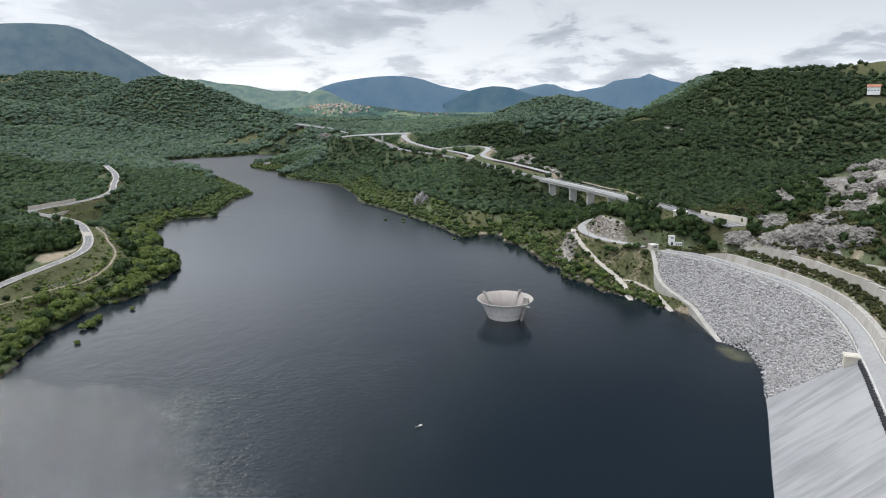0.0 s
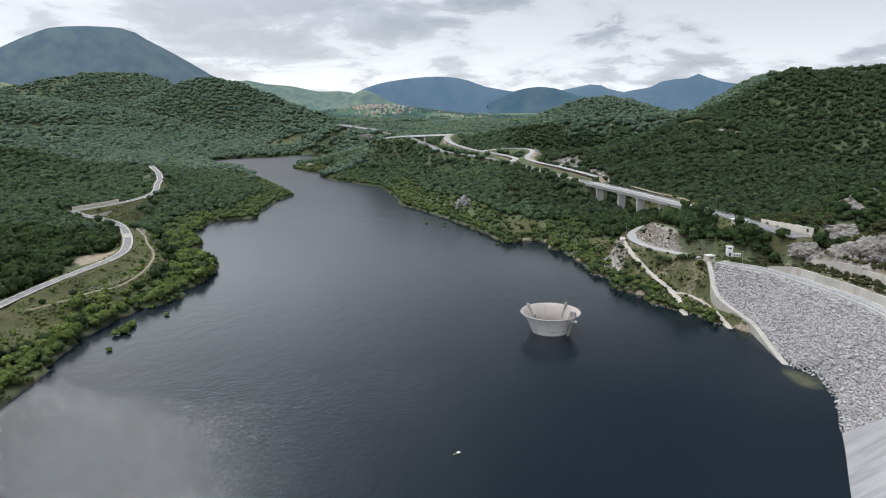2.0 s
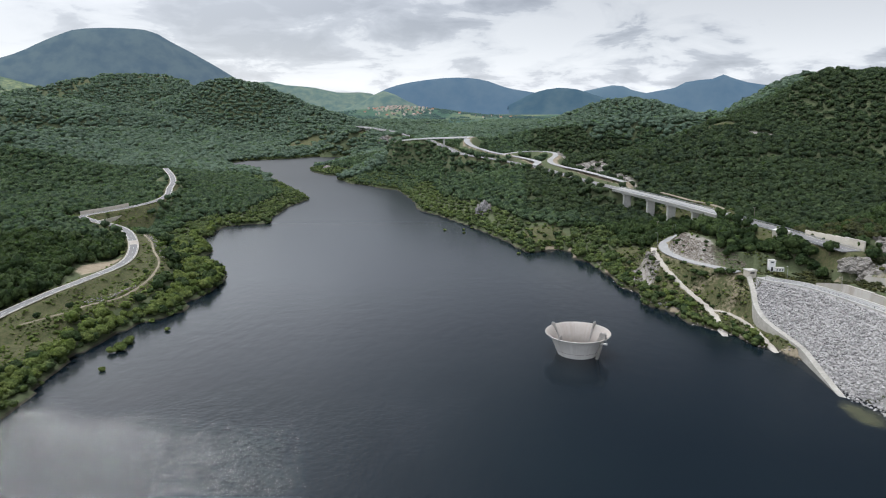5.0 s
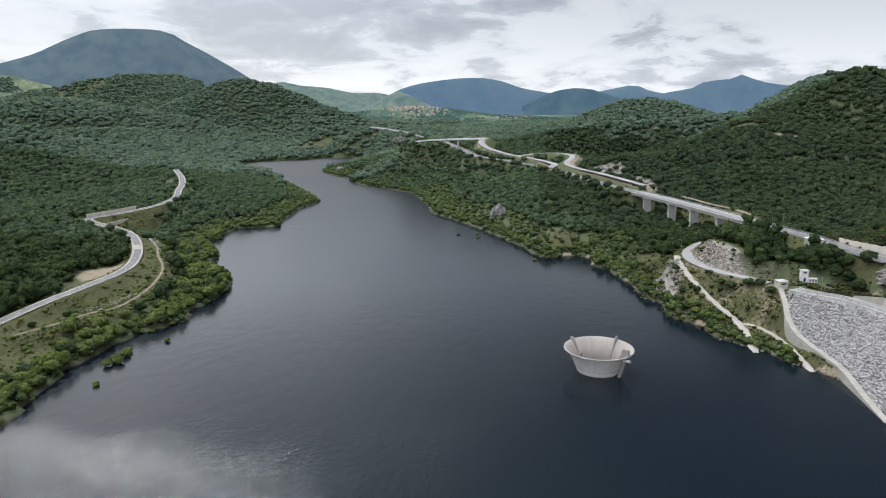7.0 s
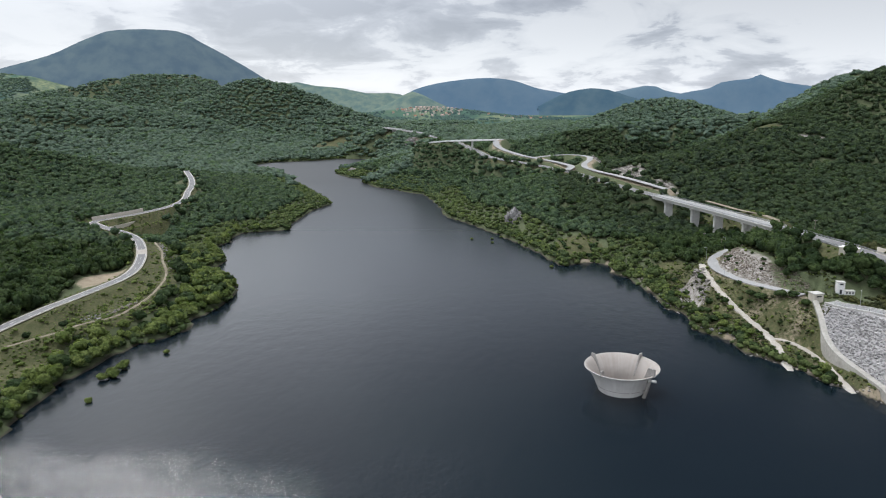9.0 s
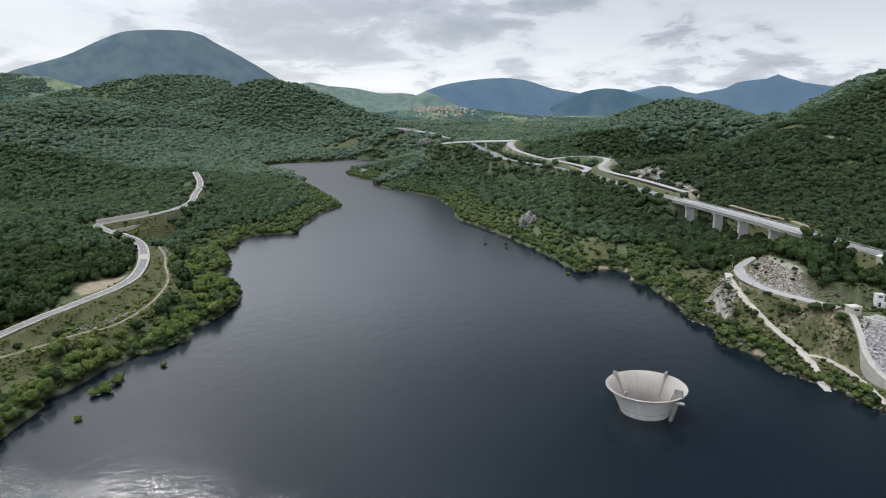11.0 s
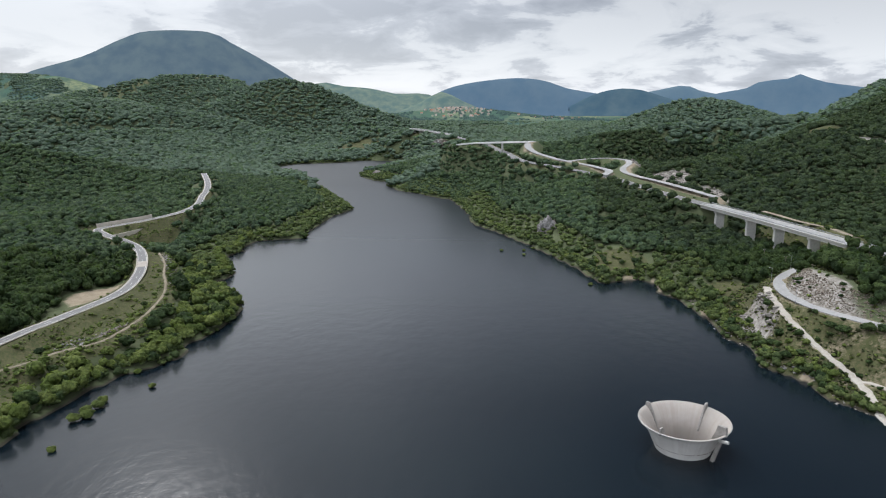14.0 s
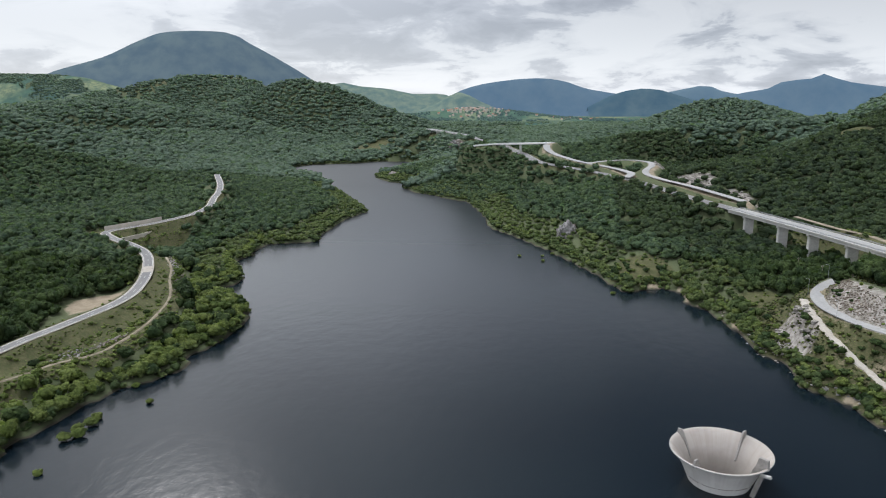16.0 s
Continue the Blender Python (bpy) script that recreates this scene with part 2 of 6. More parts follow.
M_BOULDER, M_STONE_PIECE = boulder_material(False), boulder_material(True)


def cliff_material():
    k = Mat("weathered cliff limestone", 0.95, 0.0, 0.2)
    seams = k.noise(0.16, 8, 0.7, (1, 1, 0.45), 0.8)
    stain = k.noise(0.03, 4, 0.6)
    c = k.ramp(seams, (0.34, (0.038, 0.036, 0.033)), (0.46, (0.16, 0.155, 0.148)), (0.60, (0.30, 0.292, 0.284)))
    k.colour(k.mix(k.ramp(stain, (0.44, 0.0), (0.64, 0.65)), c, (0.30, 0.235, 0.16)))
    k.bump(seams, 0.8, 1.0)
    return k.m


M_CLIFF = cliff_material()


def slab_material():
    """Pale facing concrete, streaked down the slope."""
    k = Mat("dam facing concrete", 0.8, 0.0, 0.3)
    streak = k.noise(0.11, 6, 0.6, (0.28, 2.2, 0.3), 0.3)
    broad = k.noise(0.03, 4, 0.55)
    base = k.mix(k.ramp(broad, (0.35, 0.0), (0.65, 1.0)), (0.225, 0.225, 0.225), (0.285, 0.285, 0.28))
    k.colour(k.mix(k.ramp(streak, (0.42, 0.0), (0.66, 0.75)), base, (0.15, 0.15, 0.152)))
    k.bump(k.noise(0.9, 3), 0.15, 0.05)
    return k.m


M_SLAB = slab_material()


def bowl_material(name, pale, weeps, foot_span):
    """Spillway concrete with brown weeps and a foot darkened by stain and painted shade."""
    k = Mat(name, 0.8, 0.0, 0.3)
    way, turn, flat = (k.nt.nodes.new("ShaderNodeVectorMath") for i in range(3))
    way.operation, flat.operation, turn.operation = "SUBTRACT", "MULTIPLY", "NORMALIZE"
    way.inputs[1].default_value, flat.inputs[1].default_value = (53.4, 328.2, 0.0), (1.0, 1.0, 0.0)
    k.nt.links.new(k.tc, way.inputs[0]), k.nt.links.new(way.outputs[0], flat.inputs[0]), k.nt.links.new(flat.outputs[0], turn.inputs[0])
    spin = k.nt.nodes.new("ShaderNodeTexNoise")
    spin.inputs["Scale"].default_value, spin.inputs["Detail"].default_value, spin.inputs["Roughness"].default_value = 7.0, 6, 0.65
    k.nt.links.new(turn.outputs[0], spin.inputs["Vector"])
    runs = k.calc("ADD", k.calc("MULTIPLY", spin.outputs["Fac"], 0.7), k.calc("MULTIPLY", k.noise(0.35, 4, 0.6), 0.3))
    broad = k.noise(0.14, 4, 0.55)
    base = k.mix(k.ramp(broad, (0.35, 0.0), (0.65, 1.0)), pale, tuple(v * 1.18 for v in pale))
    z = k.split(k.tc)[2]
    stained = k.mix(k.ramp(runs, (0.46, 0.0), (0.62, weeps)), base, (0.24, 0.195, 0.16))
    # tone darkens towards the bottom: brown stain and painted-in shade together
    foot_dark = k.ramp(k.calc("DIVIDE", k.calc("ADD", z, k.calc("MULTIPLY", broad, 3.0)), foot_span), (0.1, 0.85), (0.8, 0.0))
    k.colour(k.mix(foot_dark, stained, (0.125, 0.108, 0.094)))
    k.bump(k.noise(1.2, 4), 0.15, 0.05)
    return k.m


M_BOWL = bowl_material("spillway concrete", (0.50, 0.485, 0.455), 0.2, 1.6)
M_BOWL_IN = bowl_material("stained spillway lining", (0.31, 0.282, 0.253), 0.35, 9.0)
M_FIN = mottled("dark fin concrete", (0.24, 0.225, 0.205), (0.34, 0.32, 0.295), 0.5, 0.85, 2.2, 0.15, 0.05)


def water_material():
    k = Mat("lake water", 0.2, 0.0, 0.5)
    k.b.inputs["IOR"].default_value = 1.333
    k.b.inputs["Specular IOR Level"].default_value = 0.44
    deep = k.mix(k.ramp(k.noise(0.006, 3), (0.4, 0.0), (0.6, 1.0)), (0.004, 0.008, 0.012), (0.006, 0.011, 0.015))
    # silt shows through the shallows at the foot of the rockfill
    px, py, _ = k.split(k.tc)[:3]
    off = k.calc("ADD", k.calc("POWER", k.calc("ABSOLUTE", k.calc("DIVIDE", k.calc("SUBTRACT", px, 141.0), 9.0)), 2.0), k.calc("POWER", k.calc("ABSOLUTE", k.calc("DIVIDE", k.calc("SUBTRACT", py, 268.0), 16.0)), 2.0))
    k.colour(k.mix(k.ramp(k.calc("ADD", off, k.noise(0.12, 3)), (0.5, 1.0), (1.0, 0.0)), deep, (0.060, 0.062, 0.036)))
    swell = k.noise(0.22, 3, 0.5, (1.0, 0.55, 1))
    chop = k.noise(0.5, 4, 0.68, (1.0, 0.8, 1))
    x, y, _ = k.split(k.tc)[:3]
    # the western reach is ruffled by the wind, the rest lies calmer
    lee = k.calc("MINIMUM", k.calc("DIVIDE", k.calc("SUBTRACT", 45.0, x), 125.0), k.calc("DIVIDE", k.calc("SUBTRACT", 302.0, y), 68.0))
    gust = k.ramp(k.calc("ADD", lee, k.calc("MULTIPLY", k.calc("SUBTRACT", k.noise(0.014, 4, 0.6, (1, 0.5, 1)), 0.5), 1.6)), (0.15, 0.26), (0.9, 1.0))
    far = k.ramp(k.calc("DIVIDE", k.calc("SUBTRACT", y, 450.0), 700.0), (0.0, 0.0), (0.8, 0.26))
    k.rough(k.calc("ADD", far, k.calc("SUBTRACT", 0.19, k.calc("MULTIPLY", k.calc("POWER", gust, 2.0), 0.162))))
    calm = k.ramp(k.calc("DIVIDE", k.calc("SUBTRACT", y, 450.0), 600.0), (0.0, 1.0), (1.0, 0.45))
    waves = k.calc("ADD", k.calc("MULTIPLY", swell, 0.26), k.calc("MULTIPLY", k.calc("MULTIPLY", chop, k.calc("POWER", gust, 2.0)), 1.35))
    k.bump(k.calc("MULTIPLY", waves, calm), 1.0, 0.42)
    return k.m


M_WATER = water_material()


def ground_material():
    """Meadow, leaf litter, bare earth, scree and rock, each where the land has it."""
    k = Mat("land", 0.95, 0.0, 0.1)
    col, _ = k.attr("cover")
    r, g, b = k.split(col)[:3]
    patch, fine = k.noise(0.17, 6, 0.72), k.noise(0.7, 4, 0.7)
    litter = k.mix(patch, (0.062, 0.078, 0.038), (0.092, 0.104, 0.056))
    grass = k.mix(k.ramp(patch, (0.35, 0.0), (0.65, 1.0)), (0.036, 0.048, 0.018), (0.076, 0.080, 0.035))
    grass = k.mix(k.ramp(fine, (0.42, 0.0), (0.68, 0.65)), grass, (0.12, 0.10, 0.06))
    earth = k.mix(k.ramp(patch, (0.35, 0.0), (0.7, 1.0)), (0.19, 0.155, 0.108), (0.31, 0.26, 0.19))
    rock = k.mix(k.ramp(k.noise(0.35, 7, 0.75, (1, 1, 0.5), 0.6), (0.36, 0.0), (0.62, 1.0)), (0.10, 0.088, 0.07), (0.33, 0.31, 0.28))
    edge = k.calc("MULTIPLY", k.calc("SUBTRACT", fine, 0.5), 0.5)
    c = k.mix(k.ramp(k.calc("ADD", r, edge), (0.4, 0.0), (0.6, 1.0)), litter, grass)
    c = k.mix(k.ramp(k.calc("ADD", g, edge), (0.4, 0.0), (0.6, 1.0)), c, earth)
    c = k.mix(k.ramp(k.calc("ADD", b, edge), (0.4, 0.0), (0.6, 1.0)), c, rock)
    # wet mud along the waterline
    z = k.split(k.tc)[2]
    wet = k.ramp(k.calc("ADD", z, k.calc("MULTIPLY", k.calc("SUBTRACT", fine, 0.5), 1.2)), (0.25, 1.0), (0.75, 0.0))
    k.colour(k.mix(wet, c, (0.052, 0.046, 0.034)))
    k.bump(fine, 0.7, 0.5)
    return k.m


M_GROUND = ground_material()


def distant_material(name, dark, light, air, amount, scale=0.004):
    """Far land seen through kilometres of bright air: the haze is painted in as a faint glow of the land."""
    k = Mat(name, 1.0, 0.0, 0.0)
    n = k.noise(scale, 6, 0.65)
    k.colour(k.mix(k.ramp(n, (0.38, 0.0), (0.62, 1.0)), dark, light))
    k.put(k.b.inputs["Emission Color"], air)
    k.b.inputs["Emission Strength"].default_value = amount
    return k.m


# ---------------------------------------------------------------- mesh helpers
def mesh_of(name, verts, faces, material, smooth=False):
    me = bpy.data.meshes.new(name)
    me.from_pydata([tuple(v) for v in verts], [], [tuple(f) for f in faces])
    if material:
        me.materials.append(material)
    if smooth:
        me.polygons.foreach_set("use_smooth", [True] * len(me.polygons))
    me.update()
    return me


def tri_mesh(name, verts, tris, material, smooth=False):
    """A mesh from numpy arrays of points and triangles."""
    me = bpy.data.meshes.new(name)
    n = len(tris)
    me.vertices.add(len(verts))
    me.vertices.foreach_set("co", np.ascontiguousarray(verts, np.float32).ravel())
    me.loops.add(3 * n)
    me.loops.foreach_set("vertex_index", np.ascontiguousarray(tris, np.int32).ravel())
    me.polygons.add(n)
    me.polygons.foreach_set("loop_start", np.arange(0, 3 * n, 3, dtype=np.int32))
    me.polygons.foreach_set("use_smooth", np.full(n, smooth))
    me.materials.append(material)
    me.update(calc_edges=True)
    return me


def child(name, me, parent, label=""):
    ob = new(name, me)
    ob.parent = parent
    return tagged(ob, label)


def part(name, bm, material, parent, label=""):
    me = bpy.data.meshes.new(name)
    bm.to_mesh(me)
    bm.free()
    me.materials.append(material)
    return child(name, me, parent, label)


def empty(name, x=0.0, y=0.0, z=0.0, rz=0.0):
    ob = new(name)
    ob.matrix_world = pose(x, y, z, 0, 0, rz)
    return ob


def box(bm, cx, cy, z0, sx, sy, sz, rz=0.0, bevel=0.0):
    """A box on z0, turned rz degrees, its edges bevelled."""
    r = bmesh.ops.create_cube(bm, size=1.0, matrix=pose(cx, cy, z0 + sz / 2, 0, 0, rz) @ Matrix.Diagonal((sx, sy, sz, 1)))
    if bevel:
        edges = list({e for v in r["verts"] for e in v.link_edges})
        bmesh.ops.bevel(bm, geom=edges, offset=bevel, segments=1, affect="EDGES")
    return bm


def rod(bm, x, y, z0, z1, r0, r1, sides=8):
    bmesh.ops.create_cone(bm, cap_ends=True, segments=sides, radius1=r0, radius2=r1, depth=z1 - z0, matrix=pose(x, y, (z0 + z1) / 2))
    return bm


def smooth_line(points, step=4.0):
    """A smooth curve through the points, in steps of about that many metres."""
    P = [np.array(p, float) for p in points]
    P = [2 * P[0] - P[1]] + P + [2 * P[-1] - P[-2]]
    out = []
    for i in range(1, len(P) - 2):
        a, b, c, d = P[i - 1:i + 3]
        n = max(1, int(round(np.linalg.norm(c - b) / step)))
        for j in range(n):
            t = j / n
            out.append(0.5 * (2 * b + (c - a) * t + (2 * a - 5 * b + 4 * c - d) * t ** 2 + (3 * b - a - 3 * c + d) * t ** 3))
    out.append(P[-2])
    return np.array(out)


def sides_of(line):
    """The level unit vectors to the right of a line, point by point."""
    t = np.gradient(line[:, :2], axis=0)
    t /= np.linalg.norm(t, axis=1, keepdims=True) + 1e-9
    return np.stack([t[:, 1], -t[:, 0], np.zeros(len(t))], 1)


def sweep(line, profile, closed=True):
    """Points and faces of a profile [(offset to the right, height), ...] carried along a line."""
    s = sides_of(line)
    n, m = len(line), len(profile)
    V = np.concatenate([line + s * o + np.array([0, 0, h]) for o, h in profile]).reshape(m, n, 3).transpose(1, 0, 2).reshape(-1, 3)
    F = []
    for i in range(n - 1):
        for j in range(m if closed else m - 1):
            k = (j + 1) % m
            F.append((i * m + j, i * m + k, (i + 1) * m + k, (i + 1) * m + j))
    if closed:
        F += [tuple(range(m))[::-1], tuple((n - 1) * m + j for j in range(m))]
    return V, F


def strip(name, line, profile, material, parent=None, label="", smooth=False):
    V, F = sweep(line, profile)
    me = mesh_of(name, V, F, material, smooth)
    bm = bmesh.new()
    bm.from_mesh(me)
    bmesh.ops.recalc_face_normals(bm, faces=bm.faces)
    bm.to_mesh(me)
    bm.free()
    ob = new(name, me)
    if parent:
        ob.parent = parent
    return tagged(ob, label)


def slab_profile(half, thick, top=0.0):
    return [(-half, top - thick), (half, top - thick), (half, top), (-half, top)]


def lattice(X, Y, size, seed):
    """Smooth value noise, 0 to 1, at that many metres a cell."""
    g = np.random.RandomState(seed).rand(256, 256)
    u, v = X / size + 1000.0, Y / size + 1000.0
    i, j = np.floor(u).astype(int), np.floor(v).astype(int)
    fu, fv = u - i, v - j
    fu, fv = fu * fu * (3 - 2 * fu), fv * fv * (3 - 2 * fv)
    i, j, i1, j1 = i % 256, j % 256, (i + 1) % 256, (j + 1) % 256
    return (g[i, j] * (1 - fu) + g[i1, j] * fu) * (1 - fv) + (g[i, j1] * (1 - fu) + g[i1, j1] * fu) * fv


def fbm(X, Y, size, seed, octaves=4):
    t, a, w = 0, 1.0, 0
    for o in range(octaves):
        t, w, a = t + a * lattice(X, Y, size / 2 ** o, seed + o), w + a, a / 2
    return t / w


# ---------------------------------------------------------------- the plan of the land
WEST_SHORE = [(-120, 10), (-140, 150), (-158, 240), (-160, 285), (-163, 301), (-165, 324), (-163, 336), (-161, 348), (-159, 363), (-158, 369), (-148, 381),
              (-143, 392), (-148, 406), (-140, 428), (-140, 449), (-146, 471), (-158, 486), (-171, 495), (-184, 505), (-178, 522), (-179, 536),
              (-191, 558), (-204, 576), (-201, 600), (-203, 620), (-204, 638), (-191, 643), (-166, 651), (-174, 690), (-172, 730), (-172, 769),
              (-163, 800), (-194, 871), (-241, 963), (-303, 1095), (-356, 1158), (-411, 1259), (-385, 1325), (-318, 1351), (-274, 1396), (-205, 1383),
              (-176, 1311)]
EAST_SHORE = [(-193, 1231), (-232, 1135), (-223, 1115), (-193, 1063), (-162, 1043), (-164, 1004), (-140, 957), (-98, 910), (-69, 878), (-56, 835),
              (-45, 790), (-35, 724), (-15, 692), (12, 637), (28, 598), (40, 571), (49, 540), (54, 525), (65, 534), (75, 538), (85, 528),
              (84, 506), (92, 492), (97, 463), (97, 432), (104, 421), (102, 400), (113, 384), (115, 367), (122, 358), (129, 348), (133, 336), (140, 328),
              (146, 318), (144, 302), (141, 279), (150, 269), (144, 253), (135, 232), (117, 199), (99, 165), (66, 105), (35, 55), (-30, 20)]
LAKE = np.array(WEST_SHORE + EAST_SHORE, float)
# rounded rises: centre x, y, reach across and along, height
HILLS = [(-330, 470, 90, 170, 18), (-420, 1060, 150, 150, -16), (-500, 1480, 160, 120, -12), (10, 930, 70, 110, 40), (-70, 1030, 70, 90, 30),
         (230, 600, 110, 110, -15), (150, 860, 90, 90, 14), (260, 390, 60, 80, 8), (170, 450, 40, 50, -3), (60, 690, 60, 60, 11),
         (-150, 1380, 140, 150, 20), (-100, 2500, 900, 500, 22), (-1200, 2800, 500, 400, 40), (-215, 2890, 190, 120, 46),
         (-238, 605, 28, 45, -13), (-266, 597, 15, 30, -14), (-130, 1340, 60, 90, 28), (400, 640, 150, 110, 14), (250, 720, 90, 90, 16)]
# long ridges: crest line x, y, z, the reach of the flanks, and how deeply they roll
RIDGES = [([(-620, 700, 84), (-538, 770, 78), (-510, 780, 72), (-477, 804, 61), (-443, 830, 50), (-408, 860, 38)], 130, 0.5),
          ([(-1000, 1080, 116), (-833, 1150, 99), (-778, 1150, 87), (-721, 1150, 76), (-647, 1150, 54), (-581, 1150, 41), (-514, 1150, 28)], 170, 0.5),
          ([(-1500, 1560, 130), (-1210, 1600, 116), (-1048, 1600, 120), (-910, 1600, 125), (-773, 1600, 107), (-645, 1600, 84), (-540, 1580, 52)], 240, 0.55),
          ([(-1360, 2050, 127), (-1299, 2150, 155), (-1177, 2200, 186), (-1061, 2200, 201), (-914, 2200, 198), (-839, 2200, 180), (-771, 2200, 139)], 330, 0.5),
          ([(-731, 1880, 126), (-668, 1880, 156), (-632, 1880, 168), (-588, 1880, 171), (-525, 1880, 159), (-445, 1880, 128), (-380, 1850, 101), (-313, 1800, 83), (-236, 1750, 60)], 200, 0.45),
          ([(-2600, 2900, 260), (-2330, 2900, 246), (-2034, 2900, 234), (-1912, 2900, 228), (-1757, 2900, 192), (-1604, 2900, 146)], 330, 0.4),
          ([(272, 821, 80), (324, 860, 90), (386, 924, 99), (420, 915, 129), (440, 910, 141), (460, 905, 148), (467, 880, 142), (473, 870, 140), (513, 850, 144), (558, 830, 149), (592, 810, 154), (680, 750, 160), (800, 660, 165)], 210, 0.5),
          ([(420, 915, 110), (522, 1078, 146), (640, 1300, 120)], 160, 0.4),
          ([(232, 1705, 57), (288, 1705, 80), (330, 1705, 94), (372, 1705, 105), (420, 1705, 107), (471, 1705, 101), (515, 1705, 87), (573, 1705, 66)], 220, 0.3),
          ([(11, 960, 46), (27, 960, 57), (41, 960, 64), (68, 970, 71), (110, 980, 77), (147, 1000, 78), (220, 1050, 81), (301, 1080, 78), (420, 1150, 84)], 95, 0.4),
          ([(189, 420, 40), (205, 424, 46), (227, 425, 51), (259, 435, 57), (285, 445, 61), (311, 455, 64), (349, 470, 67), (409, 485, 73), (560, 520, 92)], 80, 0.35),
          ([(-92, 990, 44), (-66, 955, 50), (-35, 925, 54), (0, 900, 57), (30, 850, 47), (66, 800, 42), (95, 750, 36)], 62, 0.25),
          ([(-60, 1180, 50), (-85, 1260, 50), (-110, 1320, 50), (-170, 1420, 54), (-230, 1560, 55)], 85, 0.2),
          ([(-192, 1452, 60), (-230, 1500, 64), (-310, 1570, 58)], 60, 0.2),
          ([(300, 250, 62), (300, 330, 64), (349, 470, 67)], 75, 0.3)]
# banks shaped to fit the camera's view: the brow x, y, z, the level ground lakeward and inland of it, and the fall of
# the face
BANKS = [([(151, 476, 25), (141.5, 461, 27), (138.5, 444, 27.4), (140.5, 430, 27.4), (145, 419, 27), (152, 411, 25)], 0.5, 24, 0.80),
         ([(-205, 1468, 51), (-173, 1405, 50), (-140, 1348, 48), (-103, 1285, 46)], 14, 16, 0.55)]
# the ways: centre line x, y, z
WEST_ROAD = smooth_line([(-208, 250, 11), (-208, 300, 12), (-208, 345, 12.8), (-206, 380, 13), (-203, 395, 13.3), (-200, 412, 13.6), (-197, 431, 14),
                         (-198, 448, 14.4), (-204, 468, 15.0), (-214, 491, 15.8), (-227, 514, 17.4), (-238, 527, 19), (-254, 540, 20), (-276, 556, 20.5),
                         (-293, 575, 20.5), (-288, 592, 20.5), (-279, 612, 20.5), (-272, 640, 20.6), (-270, 662, 20.8), (-274, 692, 21.6),
                         (-285, 725, 24), (-291, 748, 26.5), (-309, 790, 29), (-345, 860, 31)])
HIGHWAY = smooth_line([(196, 380, 32.5), (190, 412, 32.5), (187, 441, 32.5), (182, 462, 32.5), (177, 486, 32.5), (170, 515, 32.5),
                       (161, 552, 32.5), (152, 585, 32.5), (142, 620, 32.5), (130, 652, 33), (116, 690, 34.2), (103, 722, 36), (88, 752, 38.5), (50, 795, 43), (9, 834, 47), (-9, 901, 50),
                       (-27, 986, 51), (-45, 1075, 52), (-85, 1200, 52), (-103, 1290, 52), (-140, 1345, 55), (-173, 1400, 57), (-205, 1460, 58)], 6.0)
UPPER_ROAD = smooth_line([(22, 897, 63.2), (16, 888, 61.5), (16, 876, 57.5), (23, 862, 53.5), (33, 848, 51), (44, 835, 48.6), (57, 820, 47), (73, 802, 45.2),
                          (84, 780, 44), (88, 768, 42.8), (82, 757, 40.5)])
HILL_ROAD = smooth_line([(55, 824, 47.3), (73, 832, 48.7), (89, 830, 49.8), (103, 822, 49.8), (111, 808, 49), (110, 797, 47), (103, 785, 44), (103, 770, 41.5), (112, 745, 40),
                         (122, 720, 39.4), (136, 680, 38), (149, 645, 36)])
LOOP_ROAD = smooth_line([(-64.4, 958.0, 50.2), (-72.1, 966.0, 51.0), (-78.9, 972.0, 52.7), (-68.6, 958.0, 55.7), (-53.7, 942.0, 58.3), (-32.7, 925.0, 60.2), (-6.2, 908.0, 61.7), (17.9, 895.0, 62.9)])
SERVICE_ROAD = smooth_line([(166, 497, 22), (152, 489, 20.5), (138, 475.5, 19.9), (128.5, 460, 19.4), (125, 443, 19.1), (127, 428, 19), (131.5, 415, 19), (139, 404.5, 19), (147, 393, 19)])
TRACK = smooth_line([(121, 455, 18.6), (118.5, 443, 18), (118, 430, 16.5), (118.5, 415, 13.7), (121, 402, 10.3), (124.5, 392, 7), (127.5, 383, 4.5), (128.5, 377, 3.1), (127.5, 364, 1.5), (124.5, 348, 0.0)], 3.0)
TRACK_SPUR = smooth_line([(128.5, 378, 3.2), (133.5, 376, 3.2), (138, 366, 2.7), (139.5, 352, 2.0), (139, 338, 1.0), (138.5, 324, -0.2)], 3.0)
FOOTPATH = smooth_line([(-196, 338, 10), (-190, 348, 10), (-185, 357, 10), (-180, 368, 10.3), (-171, 378, 10.5), (-169.5, 392, 10.5), (-170, 405, 10.5), (-172, 420, 10.6),
                        (-178, 444, 10.8), (-186, 464, 11), (-200, 489, 11.8), (-211, 511, 12.8), (-226, 532, 14.5)], 3.0)
BACK_TRACK = smooth_line([(186, 511, 32.3), (186, 524, 32), (186, 546, 31.5), (179, 564, 31.5), (173, 585, 32), (167, 598, 33)])
YARD = smooth_line([(155, 399, 18.6), (165, 397, 18.6), (174, 387, 18.8), (178, 376, 19.0)])
LOWER_WALL = smooth_line([(-283, 572, 14.0), (-277, 592, 14.0), (-272, 618, 14.2)])
LOWER_BED = smooth_line([(-278.5, 572, 13.4), (-272.5, 592, 13.4), (-267, 618, 13.6), (-262, 632, 13.6)])
